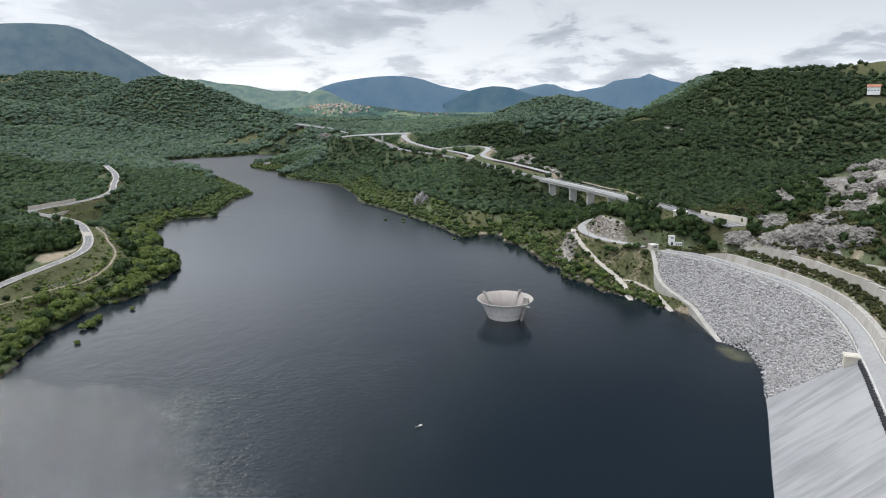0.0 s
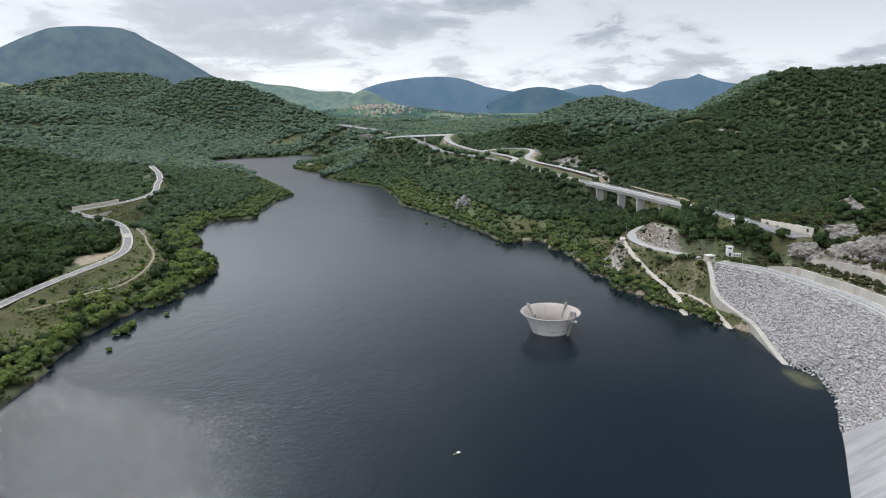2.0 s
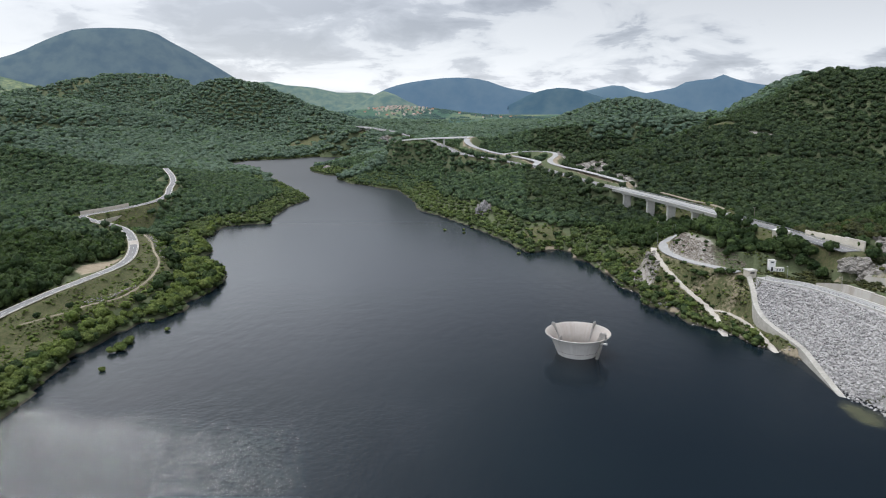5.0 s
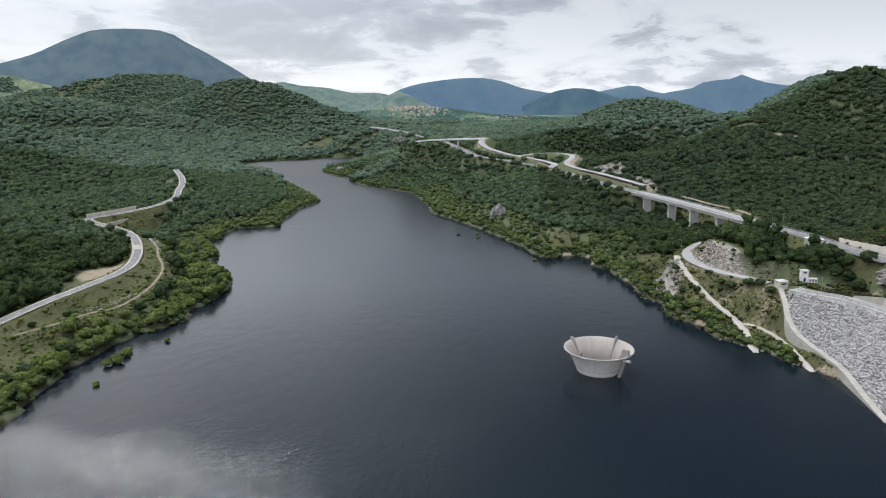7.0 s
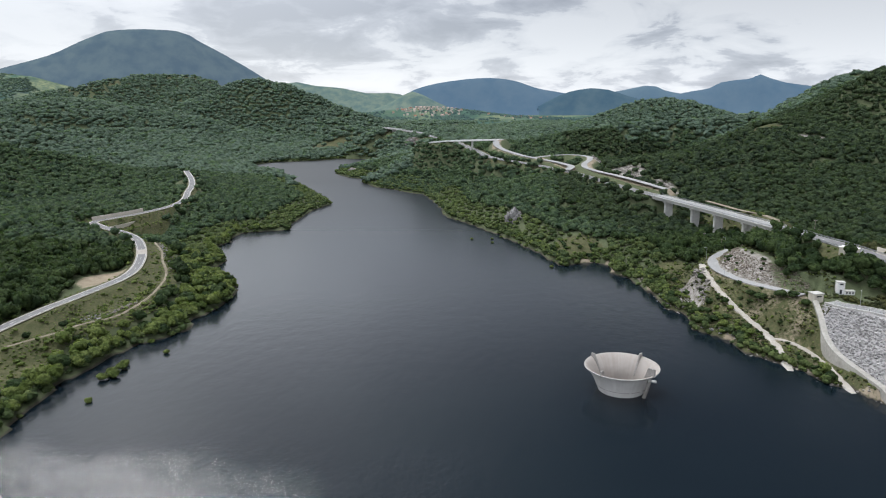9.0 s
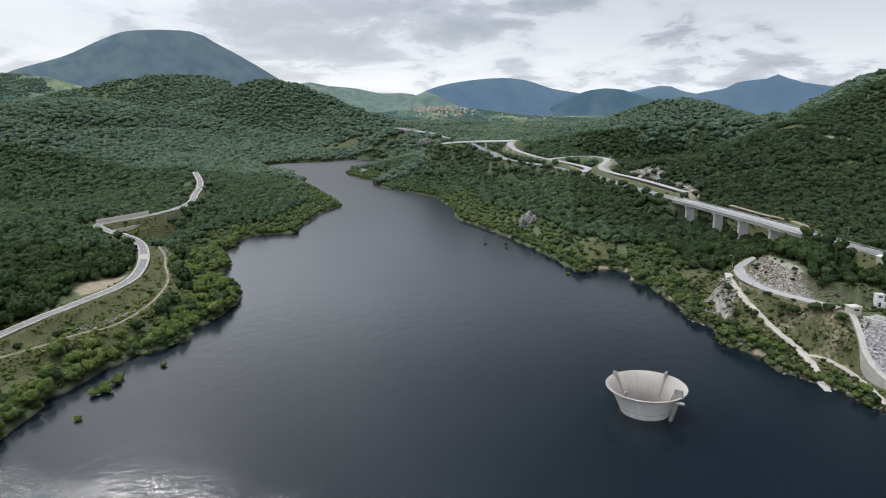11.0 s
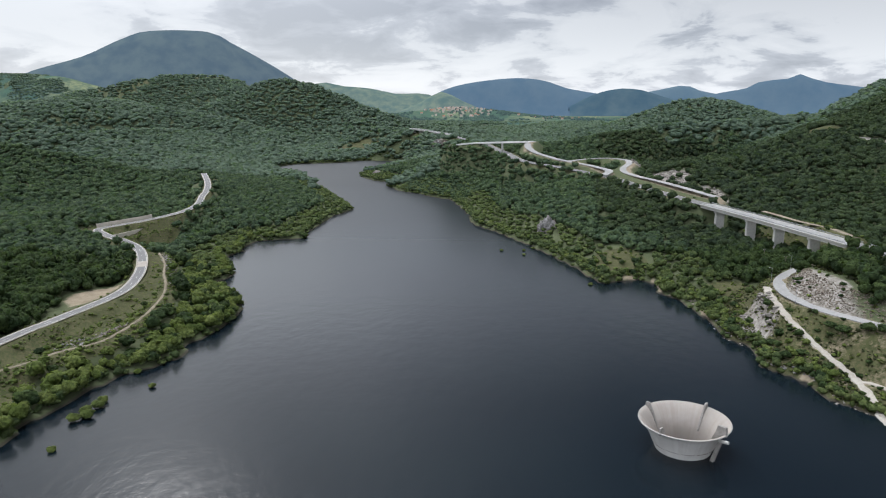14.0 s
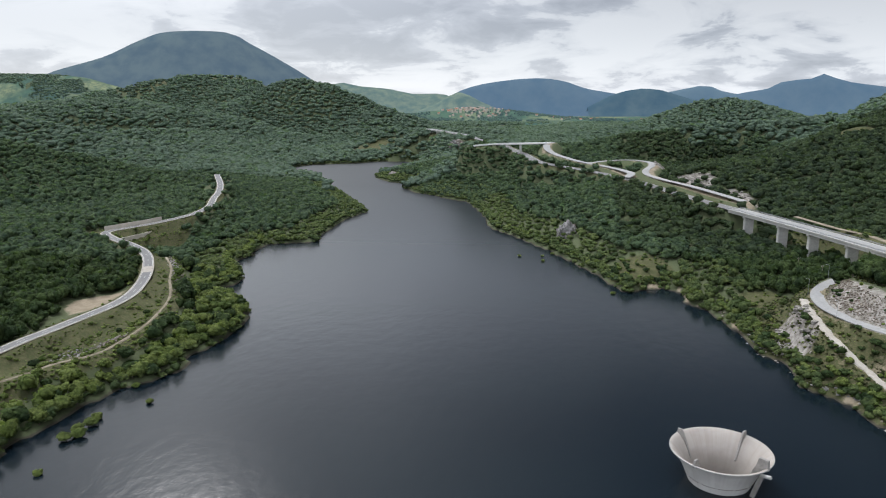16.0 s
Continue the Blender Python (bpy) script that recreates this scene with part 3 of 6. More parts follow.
# crest of the dam (its lakeward edge) and the concrete plinth at its foot
CREST_Z = 19.0
CREST = smooth_line([(149, 391, CREST_Z), (153, 376, CREST_Z), (166, 363, CREST_Z), (175, 337, CREST_Z), (181, 310, CREST_Z), (182, 290, CREST_Z), (178, 265, CREST_Z), (168, 238, CREST_Z),
                     (157.5, 217, CREST_Z), (149.5, 201, CREST_Z), (141, 185, CREST_Z), (132.5, 169, CREST_Z), (100, 108, CREST_Z), (60, 45, CREST_Z), (0, 0, CREST_Z), (-110, -20, CREST_Z)], 5.0)
PLINTH = smooth_line([(150.5, 388, 17.6), (146.5, 373, 14.5), (143, 360, 10), (143, 349, 6.5), (145, 334, 4.6), (146, 320, 3.4), (144, 301, 0.9), (141.5, 280, -1.0)], 3.0)


def to_line(X, Y, line, closed=False):
    """Distance to a line, its height at the nearest place, and on which side (positive: right) the point is."""
    d, h, side = np.full(X.shape, 1e9), np.zeros(X.shape), np.zeros(X.shape)
    P = np.asarray(line, float)
    n = len(P)
    for i in range(n if closed else n - 1):
        a, b = P[i], P[(i + 1) % n]
        ux, uy = b[0] - a[0], b[1] - a[1]
        t = np.clip(((X - a[0]) * ux + (Y - a[1]) * uy) / (ux * ux + uy * uy + 1e-9), 0, 1)
        e = np.hypot(X - a[0] - t * ux, Y - a[1] - t * uy)
        m = e < d
        d = np.where(m, e, d)
        if P.shape[1] > 2:
            h = np.where(m, a[2] + t * (b[2] - a[2]), h)
        side = np.where(m, np.sign((X - a[0]) * uy - (Y - a[1]) * ux), side)
    return d, h, side


def in_lake(X, Y):
    c = np.zeros(X.shape, bool)
    for i in range(len(LAKE)):
        a, b = LAKE[i], LAKE[(i + 1) % len(LAKE)]
        c ^= ((a[1] > Y) != (b[1] > Y)) & (X < (b[0] - a[0]) * (Y - a[1]) / (b[1] - a[1] + 1e-12) + a[0])
    return c


def shore_distance(X, Y):
    """Metres inland of the shore, negative over the water; the bank is ragged."""
    d = to_line(X, Y, LAKE, True)[0]
    d = np.where(in_lake(X, Y), -d, d)
    far = np.clip((np.hypot(X - 140, Y - 290) - 70) / 40, 0, 1)
    return d + far * 5 * (fbm(X, Y, 22, 5, 3) - 0.5)


def ridge_z(X, Y):
    """The long ridges: crests placed to fit the skyline in the camera's view, the flanks rolling and cut by gullies."""
    best = np.zeros(X.shape)
    lump = fbm(X, Y, 260, 44, 2) - 0.5
    fold = np.abs(fbm(X + 0.3 * Y, Y, 230, 47, 2) - 0.5)
    for spine, reach, roll in RIDGES:
        P = np.array(spine, float)
        lo, hi = P[:, :2].min(0) - 2.6 * reach, P[:, :2].max(0) + 2.6 * reach
        m = (X > lo[0]) & (X < hi[0]) & (Y > lo[1]) & (Y < hi[1])
        if not m.any():
            continue
        x, y = X[m], Y[m]
        d, total, weight = np.full(x.shape, 1e9), np.zeros(x.shape), np.zeros(x.shape)
        for a, b in zip(P[:-1], P[1:]):
            u = b - a
            t = np.clip(((x - a[0]) * u[0] + (y - a[1]) * u[1]) / (u[0] ** 2 + u[1] ** 2), 0, 1)
            e2 = (x - a[0] - t * u[0]) ** 2 + (y - a[1] - t * u[1]) ** 2
            w = math.hypot(u[0], u[1]) / (e2 + (0.12 * reach) ** 2) ** 2
            d, total, weight = np.minimum(d, np.sqrt(e2)), total + w * (a[2] + t * u[2]), weight + w
        h = total / weight
        k = np.clip(d / reach * 1.7, 0, 1)
        z = h * np.exp(-(d / reach) ** 1.6) * (1 + roll * k * (1.5 * lump[m] - 0.4 * np.clip(1 - fold[m] / 0.17, 0, 1)))
        b = best[m]
        best[m] = 0.5 * (b + z + np.sqrt((b - z) ** 2 + 30.0)) - 2.7
    return best


def bumps(X, Y, hills):
    t = 0
    for cx, cy, rx, ry, h in hills:
        t = t + h * np.exp(-0.5 * (((X - cx) / rx) ** 2 + ((Y - cy) / ry) ** 2))
    return t


BEDS = [(LOWER_BED, 4.5, 5.0), (WEST_ROAD, 4.5, 6.5), (UPPER_ROAD, 5.0, 14.0), (HILL_ROAD, 4.5, 14.0), (SERVICE_ROAD, 4.0, 12.0),
        (YARD, 9.0, 10.0), (PLINTH, 2.0, 6.5), (TRACK, 2.2, 6.0), (TRACK_SPUR, 1.6, 3.0), (FOOTPATH, 1.5, 12.0), (BACK_TRACK, 3.0, 12.0)]


def dam_face(X, Y):
    """Height of the dam's upstream face, and metres outward of the crest's lakeward edge."""
    d, _, side = to_line(X, Y, CREST)
    e = -d * side
    return np.where(e < 0, CREST_Z + e * np.where(Y < 275, 0.75, 0.52), CREST_Z), e


def hillside(e):
    """The cut slope beyond the crest: three benches held by walls."""
    return np.interp(e, [0, 10.2, 11.2, 22.2, 23.2, 34.2, 35.2, 44, 62], [18.2, 18.2, 22.8, 24.5, 28.6, 30.5, 33.8, 37.5, 60.0])


def ground_z(X, Y):
    X, Y = np.asarray(X, float), np.asarray(Y, float)
    d = shore_distance(X, Y)
    east = np.clip((X + 60) / 120, 0, 1) * np.clip((1000 - Y) / 300, 0, 1)
    up = np.maximum(d, 0)
    z = (1 - east) * 14 * (1 - np.exp(-up / 60)) + east * 20 * (1 - np.exp(-up / 30))
    z = z + bumps(X, Y, HILLS) * (1 - np.exp(-up / 70))
    crest = ridge_z(X, Y) * (1 - np.exp(-up / 70))
    z = 0.5 * (z + crest + np.sqrt((z - crest) ** 2 + 40.0)) - 1.5
    rough = np.clip(up / 60, 0, 1)
    z = z + rough * (9 * np.clip((np.hypot(X, Y) - 700) / 900, 0, 1) * (fbm(X, Y, 260, 40, 2) - 0.5) + 5 * np.clip((1400 - np.hypot(X, Y)) / 600, 0, 1) * (fbm(X, Y, 60, 50, 3) - 0.5))
    # the cut slope beside the dam
    face, e = dam_face(X, Y)
    beside = np.clip((e + 3) / 3, 0, 1) * np.clip((70 - e) / 22, 0, 1) * np.clip((366 - Y) / 12, 0, 1) * np.clip((X - 60) / 60, 0, 1)
    z = z * (1 - beside) + beside * (hillside(e) + 2.5 * rough * (fbm(X, Y, 14, 70, 3) - 0.5) * np.clip((e - 30) / 20, 0, 1))
    # cliffs above it
    cliff = np.exp(-0.5 * (((X - 222) / 26) ** 2 + ((Y - 368) / 30) ** 2))
    z = z + cliff * 7 * (fbm(X, Y, 18, 80, 3) - 0.35)
    # the low ground at the foot of the dam
    low = np.clip(1 - (np.hypot((X - 131) / 24, (Y - 344) / 34) - 0.75) / 0.35, 0, 1)
    z = z * (1 - low) + low * np.minimum(z, 0.3 + 0.2 * up)
    # the beds of the ways
    for line, half, soft in BEDS:
        lo, hi = line[:, :2].min(0) - 40, line[:, :2].max(0) + 40
        m = (X > lo[0]) & (X < hi[0]) & (Y > lo[1]) & (Y < hi[1])
        if m.any():
            q, h, _ = to_line(X[m], Y[m], line[::2] if len(line) > 30 else line)
            w = np.clip(1 - (q - half) / soft, 0, 1)
            w = w * w * (3 - 2 * w)
            z[m] = z[m] * (1 - w) + w * (h - 0.25)
    # the highway's own bed, but not where it bridges the valley
    q, h, _ = to_line(X, Y, HIGHWAY[::2])
    w = np.clip(1 - (q - 6) / 16, 0, 1)
    open_air = np.clip((Y - 492) / 12, 0, 1) * np.clip((632 - Y) / 14, 0, 1) + np.clip((Y - 1268) / 12, 0, 1)
    w = w * w * (3 - 2 * w) * (1 - np.clip(open_air, 0, 1))
    z = z * (1 - w) + w * (h - 0.3)
    q2, h2, _ = to_line(X, Y, LOOP_ROAD)
    w = np.clip(1 - (q2 - 4) / 14, 0, 1) * (1 - np.clip((22 - q) / 12, 0, 1))
    w = w * w * (3 - 2 * w)
    z = z * (1 - w) + w * (h2 - 0.3)
    under = np.clip(1 - (np.hypot((X - 157) / 20, (Y - 560) / 70) - 0.8) / 0.5, 0, 1)
    z = np.where(under > 0, z * (1 - under) + under * np.minimum(z, 14 + 6 * np.abs(Y - 560) / 50), z)
    # the scree bank over the service road, and the spur under the far viaduct
    for line, lakeward, inland, fall in BANKS:
        lo, hi = np.min(line, 0)[:2] - 60, np.max(line, 0)[:2] + 60
        m = (X > lo[0]) & (X < hi[0]) & (Y > lo[1]) & (Y < hi[1])
        if m.any():
            q, h, side = to_line(X[m], Y[m], line)
            ragged = 1.6 * (fbm(X[m], Y[m], 8, 71, 3) - 0.5)
            top = h - np.maximum(q + ragged - np.where(side < 0, inland, lakeward), 0) * fall
            z[m] = np.maximum(z[m], np.minimum(top, 1 + 1.5 * up[m]))
    # the level yard at the end of the crest
    pad = np.clip(1 - (np.hypot((X - 169) / 20, (Y - 380) / 23) - 0.8) / 0.4, 0, 1)
    z = z * (1 - pad) + pad * np.minimum(z, 18.2)
    # bed of the lake, and the land under the dam
    z = np.where(d < 0, np.maximum(d * 0.35, -22) + np.minimum(z, 0), z)
    foot, hp, side = to_line(X, Y, PLINTH)
    built = (e < 5) & (e > -60) & ((side < 0) | (Y < 282)) & (Y < 388)
    z = np.where(built, np.minimum(z, face - 2.2), z)
    return z


def graded(spans):
    """Coordinates whose steps change from span to span: [(from, to, step), ...]."""
    c = []
    for a, b, s in spans:
        c += list(np.arange(a, b, s))
    return np.array(c + [spans[-1][1]], float)


def ellipse(X, Y, cx, cy, rx, ry, soft=0.35):
    ragged = 0.55 * (fbm(X, Y, 13, 97, 3) - 0.5) * np.clip(60 / max(rx, ry), 0.3, 1.3)
    return np.clip((1 + ragged - np.hypot((X - cx) / rx, (Y - cy) / ry)) / soft, 0, 1)


def cover_of(X, Y, Z):
    """How much meadow, bare earth and rock the land carries, each 0 to 1."""
    d = shore_distance(X, Y)
    road, _, side = to_line(X, Y, WEST_ROAD[::2])
    path, _, pside = to_line(X, Y, FOOTPATH)
    between = (X > -222) & (X < -150) & (Y < 545) & (side > 0) & (pside < 0)
    meadow = np.maximum(np.clip(1.6 - road / np.where(((side < 0) & (Y < 560)) | (Y > 640), 5.5, 11), 0, 1), between * 1.0)
    meadow = np.maximum(meadow, np.clip(1.2 - path / 10, 0, 1))
    for cx, cy, rx, ry in MEADOWS:
        meadow = np.maximum(meadow, ellipse(X, Y, cx, cy, rx, ry))
    meadow = meadow * np.clip((d - 3) / 6, 0, 1) ** (X < 0)
    track = np.minimum(to_line(X, Y, TRACK)[0], to_line(X, Y, TRACK_SPUR)[0])
    serv = to_line(X, Y, SERVICE_ROAD)[0]
    meadow = np.maximum(meadow, np.clip(1.7 - track / 18, 0, 1))
    hill, _, hill_side = to_line(X, Y, HILL_ROAD)
    high = np.minimum(to_line(X, Y, UPPER_ROAD)[0] * 1.6, np.where(hill_side < 0, hill, hill * 2.5))
    meadow = np.maximum(meadow, np.clip(1.4 - to_line(X, Y, HIGHWAY[::2])[0] / 9, 0, 1) * ((Y < 495) | (Y > 640)))
    meadow = np.maximum(meadow, np.clip(1.4 - to_line(X, Y, BACK_TRACK)[0] / 14, 0, 1))
    # hilltop pastures, in patches
    high_grass = np.clip((Z - 122) / 12, 0, 1) * np.clip((X - 330) / 100, 0, 1) * np.clip((fbm(X, Y, 130, 21, 3) - 0.50) / 0.06, 0, 1)
    meadow = np.maximum(meadow, high_grass)
    far = np.clip((Y - 2000) / 300, 0, 1) * np.clip((fbm(X, Y, 170, 23, 3) - 0.5) / 0.06, 0, 1)
    meadow = np.maximum(meadow, far)
    earth = np.maximum(ellipse(X, Y, -210, 438, 10, 30, 0.5) * (0.75 + 0.5 * fbm(X, Y, 5, 99, 2)), np.clip(1.3 - high / 11, 0, 1) * 0.8)
    earth = np.maximum(earth, np.clip(1.5 - serv / 5, 0, 1) * 0.55)
    earth = np.maximum(earth, np.clip(1.2 - track / 3.5, 0, 1) * 0.55)
    earth = np.maximum(earth, ellipse(X, Y, 130, 385, 24, 52) * (0.08 + 0.56 * fbm(X, Y, 9, 91, 3)))
    earth = np.maximum(earth, np.clip(1.6 - np.abs(d) / 1.4, 0, 1) * (X > 60) * 0.75 * np.clip(fbm(X, Y, 12, 90, 2) * 3 - 0.9, 0, 1))
    earth = np.maximum(earth, ellipse(X, Y, 211, 426, 28, 30) * (0.30 + 0.45 * fbm(X, Y, 9, 92, 2)))
    _, e = dam_face(X, Y)
    earth = np.maximum(earth, np.clip((e - 9) / 2, 0, 1) * np.clip((60 - e) / 10, 0, 1) * (Y < 372) * (X > 100) * (0.2 + 0.5 * fbm(X, Y, 8, 94, 3)))
    rock = 0 * X
    for cx, cy, rx, ry in ROCKS:
        rock = np.maximum(rock, ellipse(X, Y, cx, cy, rx, ry, 0.5) * np.clip((fbm(X, Y, 9, 33, 3) - 0.30) / 0.12, 0, 1))
    rock = np.maximum(rock, ellipse(X, Y, *SCREE) * (0.5 + 0.4 * fbm(X, Y, 6, 93, 2)))
    return meadow, earth, rock


# meadows and bare rock: centre x, y and reach
MEADOWS = [(-268, 592, 22, 36), (66, 556, 20, 26), (188, 592, 30, 26), (-52, 950, 11, 8), (-330, 1490, 70, 46), (70, 640, 10, 9),
           (530, 832, 55, 15), (518, 718, 15, 14), (300, 836, 34, 13), (172, 430, 14, 16), (112, 428, 15, 28), (112, 487, 17, 18), (-188, 330, 16, 50)]
SCREE = (137, 434, 12, 36)
ROCKS = [(306, 428, 34, 36), (280, 400, 22, 22), (250, 424, 9, 12), (232, 402, 10, 13), (262, 440, 7, 10), (203, 353, 15, 20), (217, 332, 13, 22), (240, 348, 26, 15), (258, 366, 18, 14), (204, 342, 17, 30), (242, 356, 32, 26), (110, 434, 9, 20), (88, 852, 36, 14), (160, 695, 14, 40), (141, 752, 17, 40), (125, 806, 12, 18),
         (60, 862, 30, 16), (330, 800, 20, 14), (480, 880, 30, 18)]


def build_ground():
    xs = graded([(-4600, -2000, 260), (-2000, -900, 32), (-900, -320, 17), (-320, -120, 5), (-120, 80, 7), (80, 122, 3.2), (122, 240, 1.7), (240, 262, 3.2), (262, 520, 9), (520, 1100, 20), (1100, 2200, 80), (2200, 4600, 300)])
    ys = graded([(-600, 0, 60), (0, 140, 16), (140, 400, 1.9), (400, 480, 3.2), (480, 720, 5), (720, 1100, 8), (1100, 1500, 16), (1500, 2600, 23), (2600, 4900, 110)])
    X, Y = np.meshgrid(xs, ys)
    Z = ground_z(X.ravel(), Y.ravel()).reshape(X.shape)
    n, m = len(xs), len(ys)
    V = np.stack([X.ravel(), Y.ravel(), Z.ravel()], 1)
    a = (np.arange(m - 1)[:, None] * n + np.arange(n - 1)).ravel()
    T = np.concatenate([np.stack([a, a + 1, a + n + 1], 1), np.stack([a, a + n + 1, a + n], 1)])
    me = tri_mesh("ground", V, T, M_GROUND, True)
    cov = cover_of(V[:, 0], V[:, 1], V[:, 2])
    layer = me.color_attributes.new("cover", "FLOAT_COLOR", "POINT")
    layer.data.foreach_set("color", np.stack([*cov, np.ones(len(V))], 1).astype(np.float32).ravel())
    return tagged(new("ground", me), "hilly land with meadow, bare earth and pale rock", "ground", kind="structure")


build_ground()


def lake_mesh(cx, cy, r, n=64):
    """The lake's level sheet, left open inside the spillway bowl."""
    x0, x1, y0, y1, h = -520, 300, -60, 1500, 24
    V, F = [], []
    for i in range(n):
        a = 2 * math.pi * i / n
        c, q = math.cos(a), math.sin(a)
        k = h / max(abs(c), abs(q))
        V += [(cx + r * c, cy + r * q, 0), (cx + k * c, cy + k * q, 0)]
        j = (i + 1) % n
        F.append((2 * i, 2 * i + 1, 2 * j + 1, 2 * j))
    for a, b, c, d in ((x0, cx - h, y0, y1), (cx + h, x1, y0, y1), (cx - h, cx + h, y0, cy - h), (cx - h, cx + h, cy + h, y1)):
        m = len(V)
        V += [(a, c, 0), (b, c, 0), (b, d, 0), (a, d, 0)]
        F.append((m, m + 1, m + 2, m + 3))
    return mesh_of("water", V, F, M_WATER)


water = new("water", lake_mesh(53.4, 328.2, 8.1))
tagged(water, "dark rippled lake water reflecting a cloudy sky", "lake", kind="structure")


# ---------------------------------------------------------------- far mountains
def ridge(name, label, spine, widths, material, seed, lumps=0.10):
    """A mountain range: a spine of (x, y, height), its flanks falling to the plain on both sides."""
    line = smooth_line(spine, 60)
    s = sides_of(line)
    rows = np.linspace(-1, 1, 41)
    P = []
    for r in rows:
        q = line + s * (r * widths)
        fall = np.exp(-2.6 * r * r) - math.exp(-2.6)
        crag = fbm(q[:, 0], q[:, 1], 420, seed, 5) - 0.5
        z = line[:, 2] * np.clip(fall * 1.08 + crag * lumps * 2 * (1 - abs(r)) * (0.35 + min(1, abs(r) * 3)), -0.02, 2)
        P.append(np.stack([q[:, 0], q[:, 1], z - 4], 1))
    m, n = len(rows), len(line)
    V = np.concatenate(P)
    a = (np.arange(m - 1)[:, None] * n + np.arange(n - 1)).ravel()
    T = np.concatenate([np.stack([a, a + n + 1, a + 1], 1), np.stack([a, a + n, a + n + 1], 1)])
    ob = new(name, tri_mesh(name, V, T, material, True))
    return tagged(ob, label, "mountain", kind="structure")


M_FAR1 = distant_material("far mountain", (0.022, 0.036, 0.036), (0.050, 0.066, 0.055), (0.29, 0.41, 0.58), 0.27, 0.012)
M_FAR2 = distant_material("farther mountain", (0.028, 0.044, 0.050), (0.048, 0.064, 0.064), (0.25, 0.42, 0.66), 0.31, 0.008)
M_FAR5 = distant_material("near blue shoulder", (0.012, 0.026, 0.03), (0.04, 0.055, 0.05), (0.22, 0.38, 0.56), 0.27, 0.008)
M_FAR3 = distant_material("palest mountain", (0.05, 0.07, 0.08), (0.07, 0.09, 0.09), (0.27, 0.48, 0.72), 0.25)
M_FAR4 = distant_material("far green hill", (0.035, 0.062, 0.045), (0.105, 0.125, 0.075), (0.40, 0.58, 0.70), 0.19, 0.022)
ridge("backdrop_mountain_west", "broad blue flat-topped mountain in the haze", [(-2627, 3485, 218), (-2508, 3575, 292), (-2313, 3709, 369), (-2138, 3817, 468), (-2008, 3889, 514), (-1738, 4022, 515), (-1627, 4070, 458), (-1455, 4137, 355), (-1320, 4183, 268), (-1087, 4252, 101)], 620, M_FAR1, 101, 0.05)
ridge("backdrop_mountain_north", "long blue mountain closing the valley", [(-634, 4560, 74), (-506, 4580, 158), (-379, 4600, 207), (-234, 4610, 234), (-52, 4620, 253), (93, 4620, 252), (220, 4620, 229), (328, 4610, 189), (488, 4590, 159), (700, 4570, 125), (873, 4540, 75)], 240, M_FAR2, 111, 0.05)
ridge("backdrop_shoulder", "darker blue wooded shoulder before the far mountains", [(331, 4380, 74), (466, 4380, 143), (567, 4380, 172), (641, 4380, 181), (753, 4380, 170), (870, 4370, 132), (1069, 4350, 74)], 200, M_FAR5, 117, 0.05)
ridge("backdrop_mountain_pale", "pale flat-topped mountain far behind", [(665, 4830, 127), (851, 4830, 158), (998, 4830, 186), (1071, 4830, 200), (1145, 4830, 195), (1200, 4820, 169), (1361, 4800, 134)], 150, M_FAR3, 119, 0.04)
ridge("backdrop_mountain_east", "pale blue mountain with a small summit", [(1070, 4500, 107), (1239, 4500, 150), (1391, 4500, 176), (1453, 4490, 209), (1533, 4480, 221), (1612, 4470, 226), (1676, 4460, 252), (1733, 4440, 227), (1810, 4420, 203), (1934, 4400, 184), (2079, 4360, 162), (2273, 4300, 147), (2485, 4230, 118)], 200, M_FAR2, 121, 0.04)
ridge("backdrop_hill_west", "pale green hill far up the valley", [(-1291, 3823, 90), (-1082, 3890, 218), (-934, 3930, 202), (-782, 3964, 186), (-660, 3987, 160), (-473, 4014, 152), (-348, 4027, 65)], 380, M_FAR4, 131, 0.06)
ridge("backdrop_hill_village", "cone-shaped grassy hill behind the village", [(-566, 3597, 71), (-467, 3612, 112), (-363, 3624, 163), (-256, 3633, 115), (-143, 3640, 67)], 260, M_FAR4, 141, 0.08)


# ---------------------------------------------------------------- woods
def icosphere(level):
    bm = bmesh.new()
    bmesh.ops.create_icosphere(bm, subdivisions=level, radius=1.0)
    V = np.array([v.co[:] for v in bm.verts])
    T = np.array([[v.index for v in f.verts] for f in bm.faces])
    bm.free()
    return V, T


ICO0 = icosphere(1)


